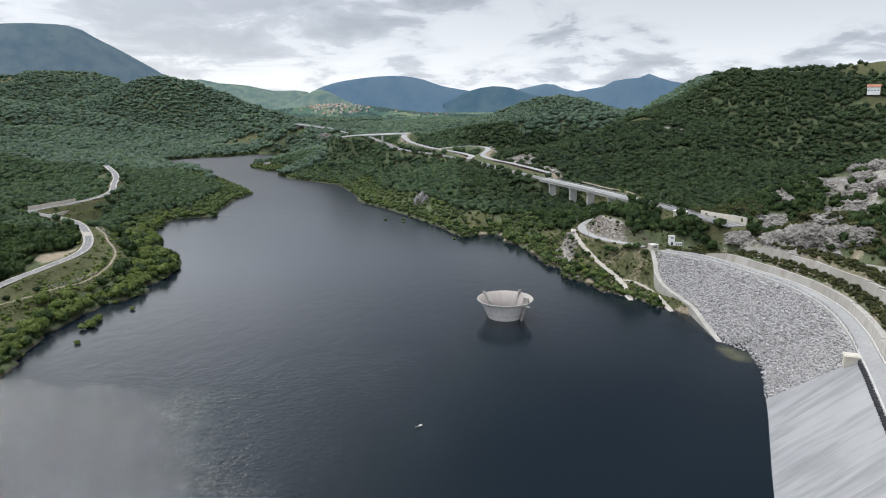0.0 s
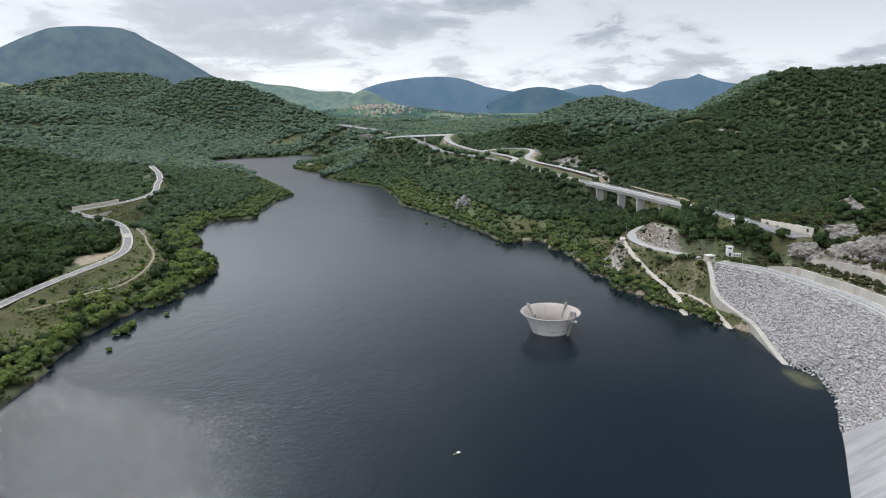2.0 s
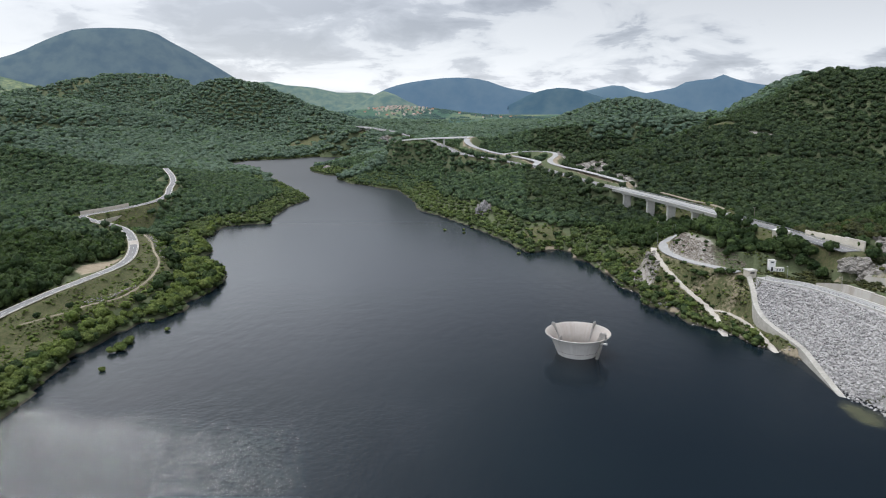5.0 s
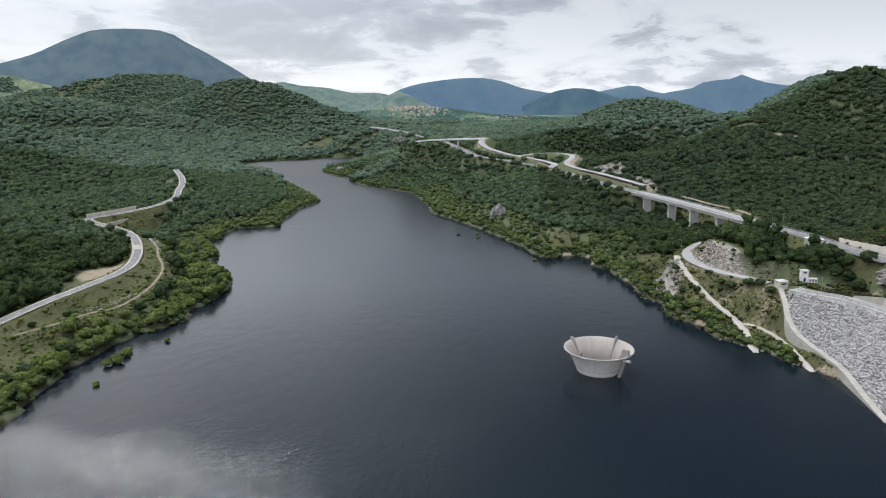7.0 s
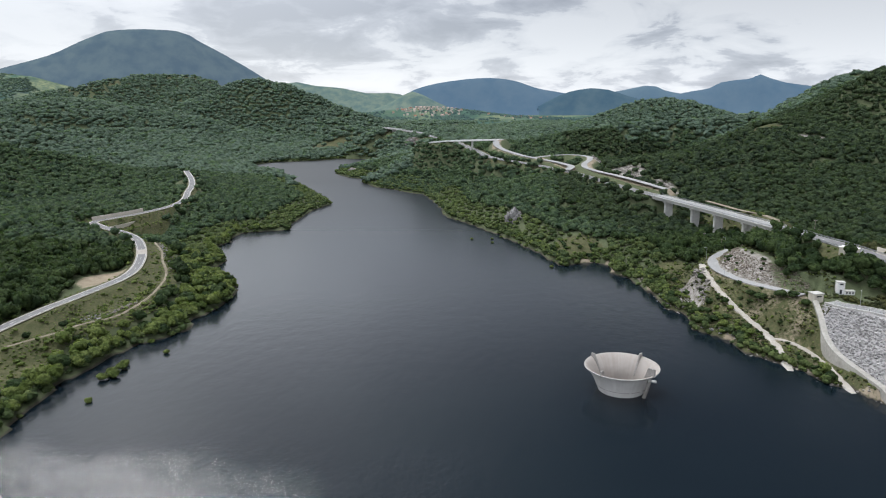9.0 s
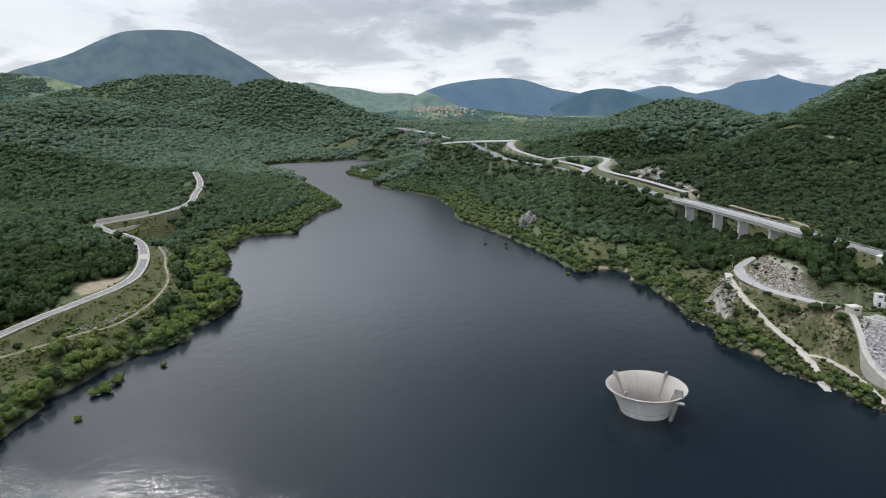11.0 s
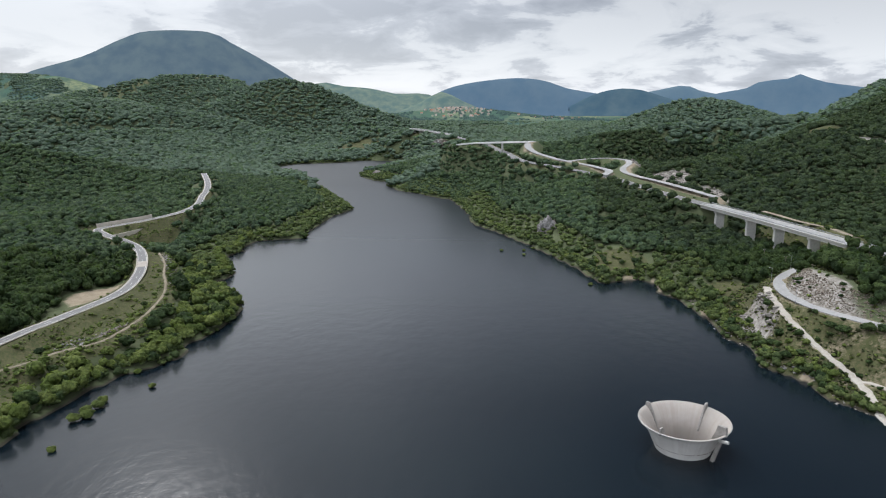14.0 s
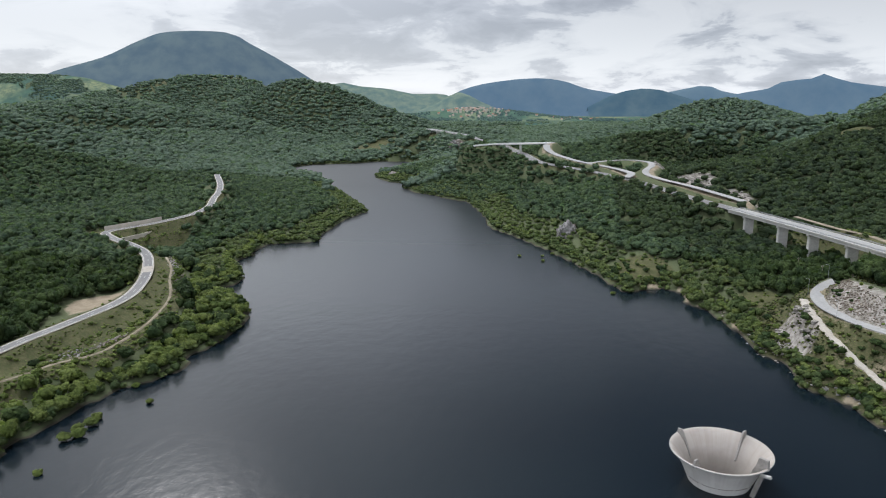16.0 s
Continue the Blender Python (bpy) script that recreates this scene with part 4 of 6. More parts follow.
def crown(rng, lumps, leaves, leaf, tall=0.9):
    """A crown about 1 m in radius on z = 0: rounded boughs, each a leafy dome with sprays of leaves lying on it."""
    C, R = [np.array([0, 0, tall])], [0.74]
    for i in range(lumps):
        a, h = 6.28 * (i + rng.uniform(-0.3, 0.3)) / lumps, rng.uniform(-0.35, 0.45)
        q = rng.uniform(0.38, 0.60)
        C.append(np.array([math.cos(a) * q, math.sin(a) * q, tall + h * tall * 0.8]))
        R.append(rng.uniform(0.36, 0.54))
    C, R = np.array(C), np.array(R)
    V, T, n = [], [], 0
    cv, ct = ICO0
    for c, r in zip(C, R):
        spin = Matrix.Rotation(rng.uniform(0, 6.28), 3, Vector(rng.normal(size=3)))
        v = cv @ np.array(spin) * r * (1 + rng.uniform(-0.15, 0.15, (len(cv), 1))) * np.array([1, 1, 0.9]) + c
        V.append(v), T.append(ct + n)
        n += len(v)
    # sprays of leaves on the outer skin of the boughs
    pick = rng.choice(len(C), leaves, p=R ** 2 / (R ** 2).sum())
    w = rng.normal(size=(leaves, 3))
    w /= np.linalg.norm(w, axis=1, keepdims=True)
    w[:, 2] = np.where(w[:, 2] < -0.25, -w[:, 2], w[:, 2])
    P = C[pick] + w * (R[pick] * rng.uniform(0.90, 1.06, leaves))[:, None]
    nrm = w + rng.normal(scale=0.40, size=(leaves, 3)) + np.array([0, 0, 0.25])
    nrm /= np.linalg.norm(nrm, axis=1, keepdims=True)
    u = np.cross(nrm, rng.normal(size=(leaves, 3)))
    u /= np.linalg.norm(u, axis=1, keepdims=True)
    v2 = np.cross(nrm, u)
    s = (leaf * rng.uniform(0.6, 1.35, leaves))[:, None]
    dip = nrm * s * 0.35
    quad = np.stack([P - u * s - dip * 0.6, P - v2 * s * 0.8 + dip * 0.3, P + u * s - dip, P + v2 * s * 0.8 + dip * 0.3], 1).reshape(-1, 3)
    k = n + 4 * np.arange(leaves)[:, None]
    V.append(quad)
    T.append(np.concatenate([k + np.array([[0, 1, 3]]), k + np.array([[1, 2, 3]])]))
    V, T = np.concatenate(V), np.concatenate(T)
    V[:, 2] = np.maximum(V[:, 2], 0.05)
    return V, T


def plant(name, label, category, X, Y, size, height, templates, material, seed, sink=0.4):
    """One mesh of many trees or shrubs standing on the land."""
    if not len(X):
        return None
    rng = np.random.RandomState(seed)
    Z = ground_z(X, Y) - sink
    kind = rng.randint(len(templates), size=len(X))
    turn, lean = rng.uniform(0, 6.28, len(X)), rng.uniform(0.85, 1.15, (len(X), 2))
    VV, TT, n = [], [], 0
    for k, (v, t) in enumerate(templates):
        m = np.where(kind == k)[0]
        if not len(m):
            continue
        c, s = np.cos(turn[m])[:, None], np.sin(turn[m])[:, None]
        x, y = v[None, :, 0] * lean[m, :1], v[None, :, 1] * lean[m, 1:]
        q = np.stack([(x * c - y * s) * size[m, None] + X[m, None], (x * s + y * c) * size[m, None] + Y[m, None],
                      v[None, :, 2] * height[m, None] + Z[m, None]], 2)
        VV.append(q.reshape(-1, 3))
        TT.append((t[None] + (n + len(v) * np.arange(len(m)))[:, None, None]).reshape(-1, 3))
        n += len(v) * len(m)
    return tagged(new(name, tri_mesh(name, np.concatenate(VV), np.concatenate(TT), material, True)), label, category, kind="stuff")


def scatter(x0, x1, y0, y1, step, seed):
    rng = np.random.RandomState(seed)
    X, Y = np.meshgrid(np.arange(x0, x1, step), np.arange(y0, y1, step))
    return (X.ravel() + rng.uniform(-0.48, 0.48, X.size) * step, Y.ravel() + rng.uniform(-0.48, 0.48, X.size) * step)


def room(X, Y):
    """Where woody plants may stand, as a chance from 0 to 1, with the distance from the shore."""
    d = shore_distance(X, Y)
    Z = ground_z(X, Y)
    meadow, earth, rock = cover_of(X, Y, Z)
    p = np.clip(1.15 - 1.4 * np.maximum(np.maximum(meadow, earth), rock * 1.1), 0.0, 1)
    clear = np.full(X.shape, 1e9)
    for line, half in ((WEST_ROAD, 5.5), (UPPER_ROAD, 11), (HILL_ROAD, 10), (SERVICE_ROAD, 6), (TRACK, 4), (TRACK_SPUR, 4), (FOOTPATH, 3), (BACK_TRACK, 6), (LOOP_ROAD, 7), (YARD, 13), (LOWER_WALL, 6)):
        clear = np.minimum(clear, to_line(X, Y, line[::2])[0] - half)
    hq = to_line(X, Y, HIGHWAY[::2])[0]
    clear = np.minimum(clear, hq - np.where((Y > 512) & (Y < 604), -1.0, 7.5))
    face, e = dam_face(X, Y)
    dam = (e > -60) & (e < 34) & (Y < 384) & (X > 60) & ((to_line(X, Y, PLINTH)[2] < 0) | (Y < 286) | (e > 0))
    p = np.maximum(p, 0.015 * (Y > 560) * (earth < 0.2) * (rock < 0.2))
    p = np.where((clear < 0) | (ellipse(X, Y, -209, 436, 10, 33) > 0.1) | dam | (d < 1.0) | (ellipse(X, Y, *SCREE) > 0.1), 0, p)
    return p, d


def in_view(X, Y, slack=0.0):
    a = np.degrees(np.arctan2(X, np.maximum(Y + 60, 1)))
    return (a > -46 - slack) & (a < 46 + slack) & (Y > 120)


def far_border(X, Y):
    """Where the nearer stands give way to the far woods, in metres."""
    return 1000 + 420 * (fbm(X, Y, 110, 87, 3) - 0.5)


rng = np.random.RandomState(11)
NEAR_T = [crown(rng, 4, 32, 0.26, 0.95) for i in range(8)]
MID_T = [crown(rng, 1, 9, 0.36, 0.95) for i in range(12)]
FAR_T = [crown(rng, 0, 3, 0.45, 0.8) for i in range(16)]
BUSH_T = [crown(rng, 3, 12, 0.34, 0.7) for i in range(5)]
SMALL_T = [crown(rng, 1, 8, 0.40, 0.6) for i in range(5)]


def woods():
    # near woods, tree by tree
    X, Y = scatter(-420, 460, 150, 560, 4.5, 1)
    p, d = room(X, Y)
    rng = np.random.RandomState(2)
    keep = (rng.rand(len(X)) < p) & in_view(X, Y) & (np.hypot(X, Y - 70) < 500) & (d > 1)
    west = X < 0
    low = (d < 26) & west & keep
    size = 2.5 + 2.7 * rng.rand(len(X)) ** 1.8
    size = np.where(low, size * 0.86, size)
    tall = size * np.where(low, rng.uniform(0.75, 1.05, len(X)), rng.uniform(0.95, 1.3, len(X)))
    hill = keep & (X > 185)
    size = np.where(hill, size * 0.8, size)
    tall = np.where(hill, tall * 0.7, tall)
    shore = low & (rng.rand(len(X)) < 0.75)
    bank = keep & (X > 0) & (X < 150) & (d < 30) & (Y > 395)
    size, tall = np.where(bank, size * 0.75, size), np.where(bank, tall * 0.6, tall)
    for nm, m, mat, lab in (("bank_wood", bank, M_FRINGE, "light green young trees and scrub on the east bank"), ("shore_trees", shore, M_LEAF_LIGHT, "bright green bushy trees along the lake shore"),
                            ("woodland", keep & ~shore & ~bank, M_LEAF, "dense green broadleaf wood on the lake slopes")):
        plant(nm, lab, "trees", X[m], Y[m], size[m], tall[m], NEAR_T, mat, 3)
    # the middle distance
    X, Y = scatter(-900, 900, 300, 1210, 5.4, 4)
    p, d = room(X, Y)
    rng = np.random.RandomState(5)
    r = np.hypot(X, Y - 70)
    keep = (rng.rand(len(X)) < p) & in_view(X, Y) & (r >= 500) & (r < far_border(X, Y)) & (d > 1)
    size = 3.5 + 2.6 * rng.rand(len(X)) ** 1.8
    tall = 0.58 * size * rng.uniform(0.8, 1.25, len(X)) + 0.8
    edge = keep & (d < 26)
    size, tall = np.where(edge, size * 0.75, size), np.where(edge, tall * 0.6, tall)
    plant("lakeside_scrub", "light green scrub and willows by the water", "trees", X[edge], Y[edge], size[edge], tall[edge], MID_T, M_FRINGE, 6)
    # the eastern slopes take the darker leaves, with shade painted into them
    shaded = keep & ~edge & (X > 90 + 120 * (fbm(X, Y, 90, 85, 3) - 0.5)) & (Y < 1000)
    m = keep & ~edge & ~shaded
    plant("hillside_wood", "green broadleaf wood covering the hills", "trees", X[m], Y[m], size[m], tall[m], MID_T, M_LEAF_MID, 7)
    plant("oak_wood", "broadleaf wood above the highway, its leaves painted darker for shade", "trees", X[shaded], Y[shaded], size[shaded], tall[shaded], MID_T, M_LEAF_SHADED, 17)
    # the steep headland below the loop, closely wooded
    X, Y = scatter(-130, 20, 845, 1010, 3.7, 18)
    p, d = room(X, Y)
    rng = np.random.RandomState(19)
    keep = (rng.rand(len(X)) < p) & (d > 1)
    size = rng.uniform(2.6, 4.6, len(X))
    plant("headland_wood", "green trees crowding the steep headland", "trees", X[keep], Y[keep], size[keep], (size * rng.uniform(0.45, 0.68, len(X)))[keep], MID_T, M_LEAF_MID, 20)
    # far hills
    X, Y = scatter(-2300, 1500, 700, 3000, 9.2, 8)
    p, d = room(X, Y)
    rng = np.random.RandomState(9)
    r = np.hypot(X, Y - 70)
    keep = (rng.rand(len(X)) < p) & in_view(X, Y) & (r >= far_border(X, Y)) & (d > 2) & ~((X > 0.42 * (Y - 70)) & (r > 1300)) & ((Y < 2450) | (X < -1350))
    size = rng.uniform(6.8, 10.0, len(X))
    plant("far_wood", "green wood on distant hills, with haze painted into the leaves", "trees", X[keep], Y[keep], size[keep], (size * rng.uniform(0.48, 0.72, len(X)))[keep], FAR_T, M_LEAF_HAZED, 10)

    # low growth right down to the waterline, all round the lake
    rng = np.random.RandomState(12)
    for nm, line, side in (("west_fringe", WEST_SHORE[2:], -1), ("east_fringe", EAST_SHORE[:32], -1)):
        P = smooth_line([(*q, 0) for q in line], 1.7)
        P = np.concatenate([P, P])
        s = sides_of(P)
        o = side * rng.uniform(-4.0, 6.0, len(P))
        X, Y = P[:, 0] + s[:, 0] * o, P[:, 1] + s[:, 1] * o
        d = shore_distance(X, Y)
        keep = (d > -0.6) & (room(X, Y)[0] + 0.2 * (d < 4) > 0.1)
        size = rng.uniform(1.3, 2.9, len(X))
        plant(nm, "bright green scrub at the waterline", "shrubs", X[keep], Y[keep], size[keep], (size * rng.uniform(0.6, 0.95, len(X)))[keep], MID_T, M_FRINGE, 13, 0.3)


woods()


# ---------------------------------------------------------------- roads
def run(line, y0=-1e9, y1=1e9):
    return line[(line[:, 1] >= y0) & (line[:, 1] <= y1)]


def shifted(line, off, up=0.0):
    return line + sides_of(line) * off + np.array([0, 0, up])


def road(name, label, line, half, material, painted=False, category="road"):
    ob = strip(name, line, slab_profile(half, 0.35, 0.06), material)
    tagged(ob, label, category, kind="structure")
    if painted:
        for o in (-half + 0.35, half - 0.35):
            strip("edge_line", shifted(line, o), slab_profile(0.11, 0.02, 0.075), M_LINE, ob, "worn white edge line")
        for i in range(0, len(line) - 2, 3):
            strip("centre_dash", line[i:i + 2], slab_profile(0.09, 0.02, 0.075), M_LINE, ob)
    return ob


west = road("road_west", "narrow grey asphalt road with white edge lines and pale gravel verges", WEST_ROAD, 2.6, M_ASPHALT, True)
for o in (-2.9, 2.9):
    strip("verge", shifted(WEST_ROAD, o), slab_profile(0.3, 0.3, 0.02), M_GRAVEL, west, "pale gravel verge")
strip("patch", WEST_ROAD[60:64], slab_profile(2.5, 0.02, 0.085), M_GRAVEL, west, "pale repair patch across the lane")
road("road_highway", "grey two-lane highway with white lines", run(HIGHWAY, 0, 494), 5.0, M_ASPHALT, True)
road("road_highway_north", "grey two-lane highway climbing past the wood", run(HIGHWAY, 628, 1276), 5.0, M_ASPHALT, True)
road("road_upper", "pale concrete link road bending down the hill", UPPER_ROAD, 3.6, M_ASPHALT_OLD)
road("road_hill", "pale gravel road beside the highway cutting", HILL_ROAD, 3.0, M_ASPHALT_OLD)
road("road_service", "pale grey service road curving to the dam", SERVICE_ROAD, 2.8, M_ASPHALT_OLD)


def dirt_track(name, label, line, half, material, category, seed):
    """A trodden way whose width wanders."""
    rng = np.random.RandomState(seed)
    line = smooth_line(line[::2], 1.1)
    s, V, F = sides_of(line), [], []
    wl, wr = (np.convolve(rng.uniform(0.35, 1.65, len(line) + 4), np.ones(3) / 3, "same")[2:-2] * half for i in range(2))
    for i, q in enumerate(line):
        for o, h in ((-wl[i] - 0.5, -0.4), (-wl[i], 0.02), (0.0, 0.09), (wr[i], 0.02), (wr[i] + 0.5, -0.4)):
            V.append(q + s[i] * o + np.array([0, 0, h]))
    for i in range(len(line) - 1):
        F += [(i * 5 + j, i * 5 + j + 1, i * 5 + j + 6, i * 5 + j + 5) for j in range(4)]
    tagged(new(name, mesh_of(name, V, F, material)), label, category, kind="structure")


dirt_track("track", "white dirt track running down into the water", TRACK, 1.35, M_GRAVEL, "track", 71)
dirt_track("track_spur", "pale dirt track beside the dam plinth", TRACK_SPUR, 1.1, M_GRAVEL, "track", 72)
dirt_track("footpath", "pale overgrown path through the meadow", FOOTPATH, 0.32, M_DIRT, "path", 73)
road("track_back", "pale gravel track behind the highway", BACK_TRACK, 1.7, M_DIRT, category="track")


def rail_posts(parent, line, off, base, step):
    """A guard rail: two beams and a row of posts."""
    l = shifted(line, off, base)
    strip("rail", l, [(-0.04, 0.45), (0.04, 0.45), (0.07, 0.60), (0.04, 0.75), (-0.04, 0.75), (-0.02, 0.6)], M_STEEL, parent, "galvanised guard rail")
    strip("rail", l, [(-0.03, 0.95), (0.03, 0.95), (0.03, 1.05), (-0.03, 1.05)], M_STEEL, parent, "galvanised guard rail")
    bm = box(bmesh.new(), 0, 0, -0.1, 0.14, 0.14, 1.15)
    first = part("post", bm, M_STEEL, parent)
    first.matrix_local = pose(*l[0])
    for q in l[step::step]:
        child("post", first.data, parent).matrix_local = pose(*q)


def pier(parent, x, y, z0, z1, turn, wide, thick):
    """A wall pier with a wider head and bearing blocks."""
    bm = bmesh.new()
    box(bm, 0, 0, z0 - 3, wide, thick, z1 - z0 + 2.0, 0, 0.25)
    p = part("pier", bm, M_PIER, parent, "grey concrete wall pier")
    p.matrix_local = pose(x, y, 0, 0, 0, turn)
    bm = box(bmesh.new(), 0, 0, z1 - 1.15, wide + 1.4, thick + 0.3, 0.95, 0, 0.12)
    part("pier_head", bm, M_PIER, p)
    for o in (-0.42, -0.14, 0.14, 0.42):
        part("bearing", box(bmesh.new(), o * wide, 0, z1 - 0.22, 0.7, 0.7, 0.25), M_DARKSTEEL, p)


def bridge(name, label, line, piers, half, wide, thick, depth=2.0):
    ob = empty(name)
    tagged(ob, label, "bridge")
    strip("deck", line, [(-half, -0.35), (half, -0.35), (half, 0.25), (half - 0.55, 0.25), (half - 0.55, 0.05), (-half + 0.55, 0.05), (-half + 0.55, 0.25), (-half, 0.25)], M_CONCRETE, ob, "pale concrete deck with raised kerbs")
    strip("roadway", line, slab_profile(half - 0.6, 0.03, 0.09), M_ASPHALT_OLD, ob, "bleached grey asphalt")
    for o in (-half + 1.0, half - 1.0):
        strip("edge_line", shifted(line, o), slab_profile(0.10, 0.012, 0.105), M_LINE, ob)
    for o in (-0.72, -0.24, 0.24, 0.72):
        strip("girder", shifted(line, o * half), [(-0.4, -depth - 0.35), (0.4, -depth - 0.35), (0.4, -depth), (0.16, -depth + 0.2), (0.16, -0.7), (0.55, -0.36), (-0.55, -0.36), (-0.16, -0.7), (-0.16, -depth + 0.2), (-0.4, -depth)], M_PIER, ob)
    for o in (-half + 0.25, half - 0.25):
        rail_posts(ob, line, o, 0.25, 1)
    for y in piers:
        i = int(np.argmin(np.abs(line[:, 1] - y)))
        x, yy, z = line[i]
        s = sides_of(line)[i]
        pier(ob, x, yy, float(ground_z(np.array([x]), np.array([yy]))[0]), z - 0.35 - depth, math.degrees(math.atan2(s[1], s[0])), wide, thick)
    return ob


bridge("viaduct", "grey concrete highway viaduct on wall piers above the trees", run(HIGHWAY, 490, 632), (523, 552, 582, 612), 5.4, 6.6, 2.1)
bridge("far_viaduct", "distant grey highway viaduct on short piers", run(HIGHWAY, 1272, 1440), (1290, 1325, 1360, 1395, 1428), 5.4, 6.0, 2.0, 1.6)


def flyover():
    ob = tagged(empty("flyover"), "pale concrete flyover carrying the loop road over the highway", "bridge")
    over = LOOP_ROAD[10:]
    strip("deck", over, [(-3.9, -1.2), (3.9, -1.2), (4.2, -0.3), (4.2, 0.55), (3.8, 0.55), (3.8, 0.05), (-3.8, 0.05), (-3.8, 0.55), (-4.2, 0.55), (-4.2, -0.3)], M_WHITE, ob)
    for i in (4, 11, 18):
        x, y, z = over[min(i, len(over) - 1)]
        part("pier", box(bmesh.new(), x, y, z - 16, 1.6, 3.4, 15.0, 20, 0.15), M_PIER, ob)
    road("road_loop", "pale loop road on an embankment", LOOP_ROAD[:12], 3.6, M_GRAVEL)


flyover()
for o in (-5.2, 5.2):
    fence = tagged(empty("guard_rail"), "galvanised guard rail beside the highway", "guard rail", "highway guard rails")
    rail_posts(fence, run(HIGHWAY, 0, 488), o, 0.0, 1)


def cutting_wall():
    """A tan retaining wall on the hill side of the highway, panel by panel, its top stepping down."""
    ob = tagged(empty("cutting_wall"), "tan concrete retaining wall beside the highway cutting", "wall")
    line = shifted(run(HIGHWAY, 378, 428), 7.0)
    n = len(line) - 1
    for i in range(n):
        h = 4.6 - 2.6 * i / n
        child("panel", mesh_of("panel", *sweep(line[i:i + 2], [(-0.5, -1.5), (0.6, -1.5), (0.6, h), (-0.1, h)]), M_WALL), ob)
    strip("coping", shifted(line[:n // 2], 0.2, 4.1), slab_profile(0.5, 0.2, 0.3), M_CONCRETE, ob, "pale concrete coping")


cutting_wall()
# walls above and below the west road
upper = tagged(empty("retaining_wall"), "pale concrete wall above the bend of the west road", "wall", "road walls")
i0 = int(np.argmin(np.hypot(WEST_ROAD[:, 0] + 293, WEST_ROAD[:, 1] - 584)))
i1 = int(np.argmin(np.hypot(WEST_ROAD[:, 0] + 281, WEST_ROAD[:, 1] - 620)))
strip("wall_face", shifted(WEST_ROAD[i0 - 1:i1 + 2], -4.3), [(-0.3, -1.0), (0.3, -1.0), (0.2, 2.8), (-0.3, 2.8)], M_WALL, upper)
lower = tagged(empty("retaining_wall"), "pale concrete wall below the bend of the west road", "wall", "road walls")
strip("wall_face", LOWER_WALL, [(-0.4, -4.0), (0.4, -4.0), (0.25, 2.6), (-0.4, 2.6)], M_WALL, lower)

# ---------------------------------------------------------------- the dam
# how far the upstream face reaches out, and how far its visible part does, row by row
REACH = np.interp(CREST[:, 1], [150, 250, 268, 281, 300, 390], [27, 27.5, 30, 37.5, 38, 37])
STOP = REACH.copy()
for i in range(len(CREST)):
    q = CREST[i] + sides_of(CREST)[i] * np.linspace(0, 1, 60)[:, None] * REACH[i]
    over = np.where((to_line(q[:, 0], q[:, 1], PLINTH)[2] > 0) & (q[:, 1] > 282))[0]
    if len(over):
        STOP[i] = REACH[i] * over[0] / 59 / 1.25
HUT_I = int(np.argmin(np.hypot(CREST[:, 0] - 155.5, CREST[:, 1] - 212.5)))
WALL_I = int(np.argmin(np.hypot(CREST[:, 0] - 166, CREST[:, 1] - 362)))


def face_patch(rows, reach, thick, lift):
    """A slab lying on the upstream slope, along some rows of the crest."""
    s = sides_of(CREST)
    V, F = [], []
    n = len(rows)
    for e in reach:
        for i in rows:
            p = CREST[i] + s[i] * e * STOP[i]
            V.append((p[0], p[1], CREST_Z * (1 - e * STOP[i] / REACH[i]) + lift))
    for e in reach:
        for i in rows:
            p = CREST[i] + s[i] * e * STOP[i]
            V.append((p[0], p[1], CREST_Z * (1 - e * STOP[i] / REACH[i]) + lift - thick))
    m = len(reach)
    for k, flip in ((0, 1), (n * m, -1)):
        for j in range(m - 1):
            for i in range(n - 1):
                q = (k + j * n + i, k + j * n + i + 1, k + (j + 1) * n + i + 1, k + (j + 1) * n + i)
                F.append(q[::flip])
    rim = [i for i in range(n)] + [j * n + n - 1 for j in range(1, m)] + [(m - 1) * n + i for i in range(n - 2, -1, -1)] + [j * n for j in range(m - 2, 0, -1)]
    for a, b in zip(rim, rim[1:] + rim[:1]):
        F.append((b, a, a + n * m, b + n * m))
    return V, F


dam = tagged(empty("dam"), "curved rockfill dam with a pale concrete face and a crest road", "dam", kind="structure")
V, F = face_patch(range(HUT_I, len(CREST)), np.linspace(0, 1.3, 9), 0.8, 0.0)
child("concrete_face", mesh_of("concrete_face", V, F, M_SLAB), dam, "pale streaked concrete slab facing")
V, F = face_patch(range(3, HUT_I + 1), np.linspace(0, 1.25, 7), 1.0, -0.55)
child("rock_bed", mesh_of("rock_bed", V, F, M_BOULDER), dam)
crest_on = CREST[2:]
strip("crest_road", shifted(crest_on, -3.6), slab_profile(2.9, 0.5, 0.05), M_ASPHALT_OLD, dam, "grey crest road")
strip("inner_kerb", shifted(crest_on, -0.4), slab_profile(0.3, 0.9, 0.35), M_CONCRETE, dam)
strip("outer_kerb", shifted(crest_on, -6.9), slab_profile(0.3, 0.9, 0.45), M_CONCRETE, dam)
strip("plinth", PLINTH, [(-1.5, -1.5), (1.5, -6.0), (1.2, 0.75), (-1.1, 0.85)], M_PLINTH, dam, "pale concrete plinth at the foot of the rockfill")
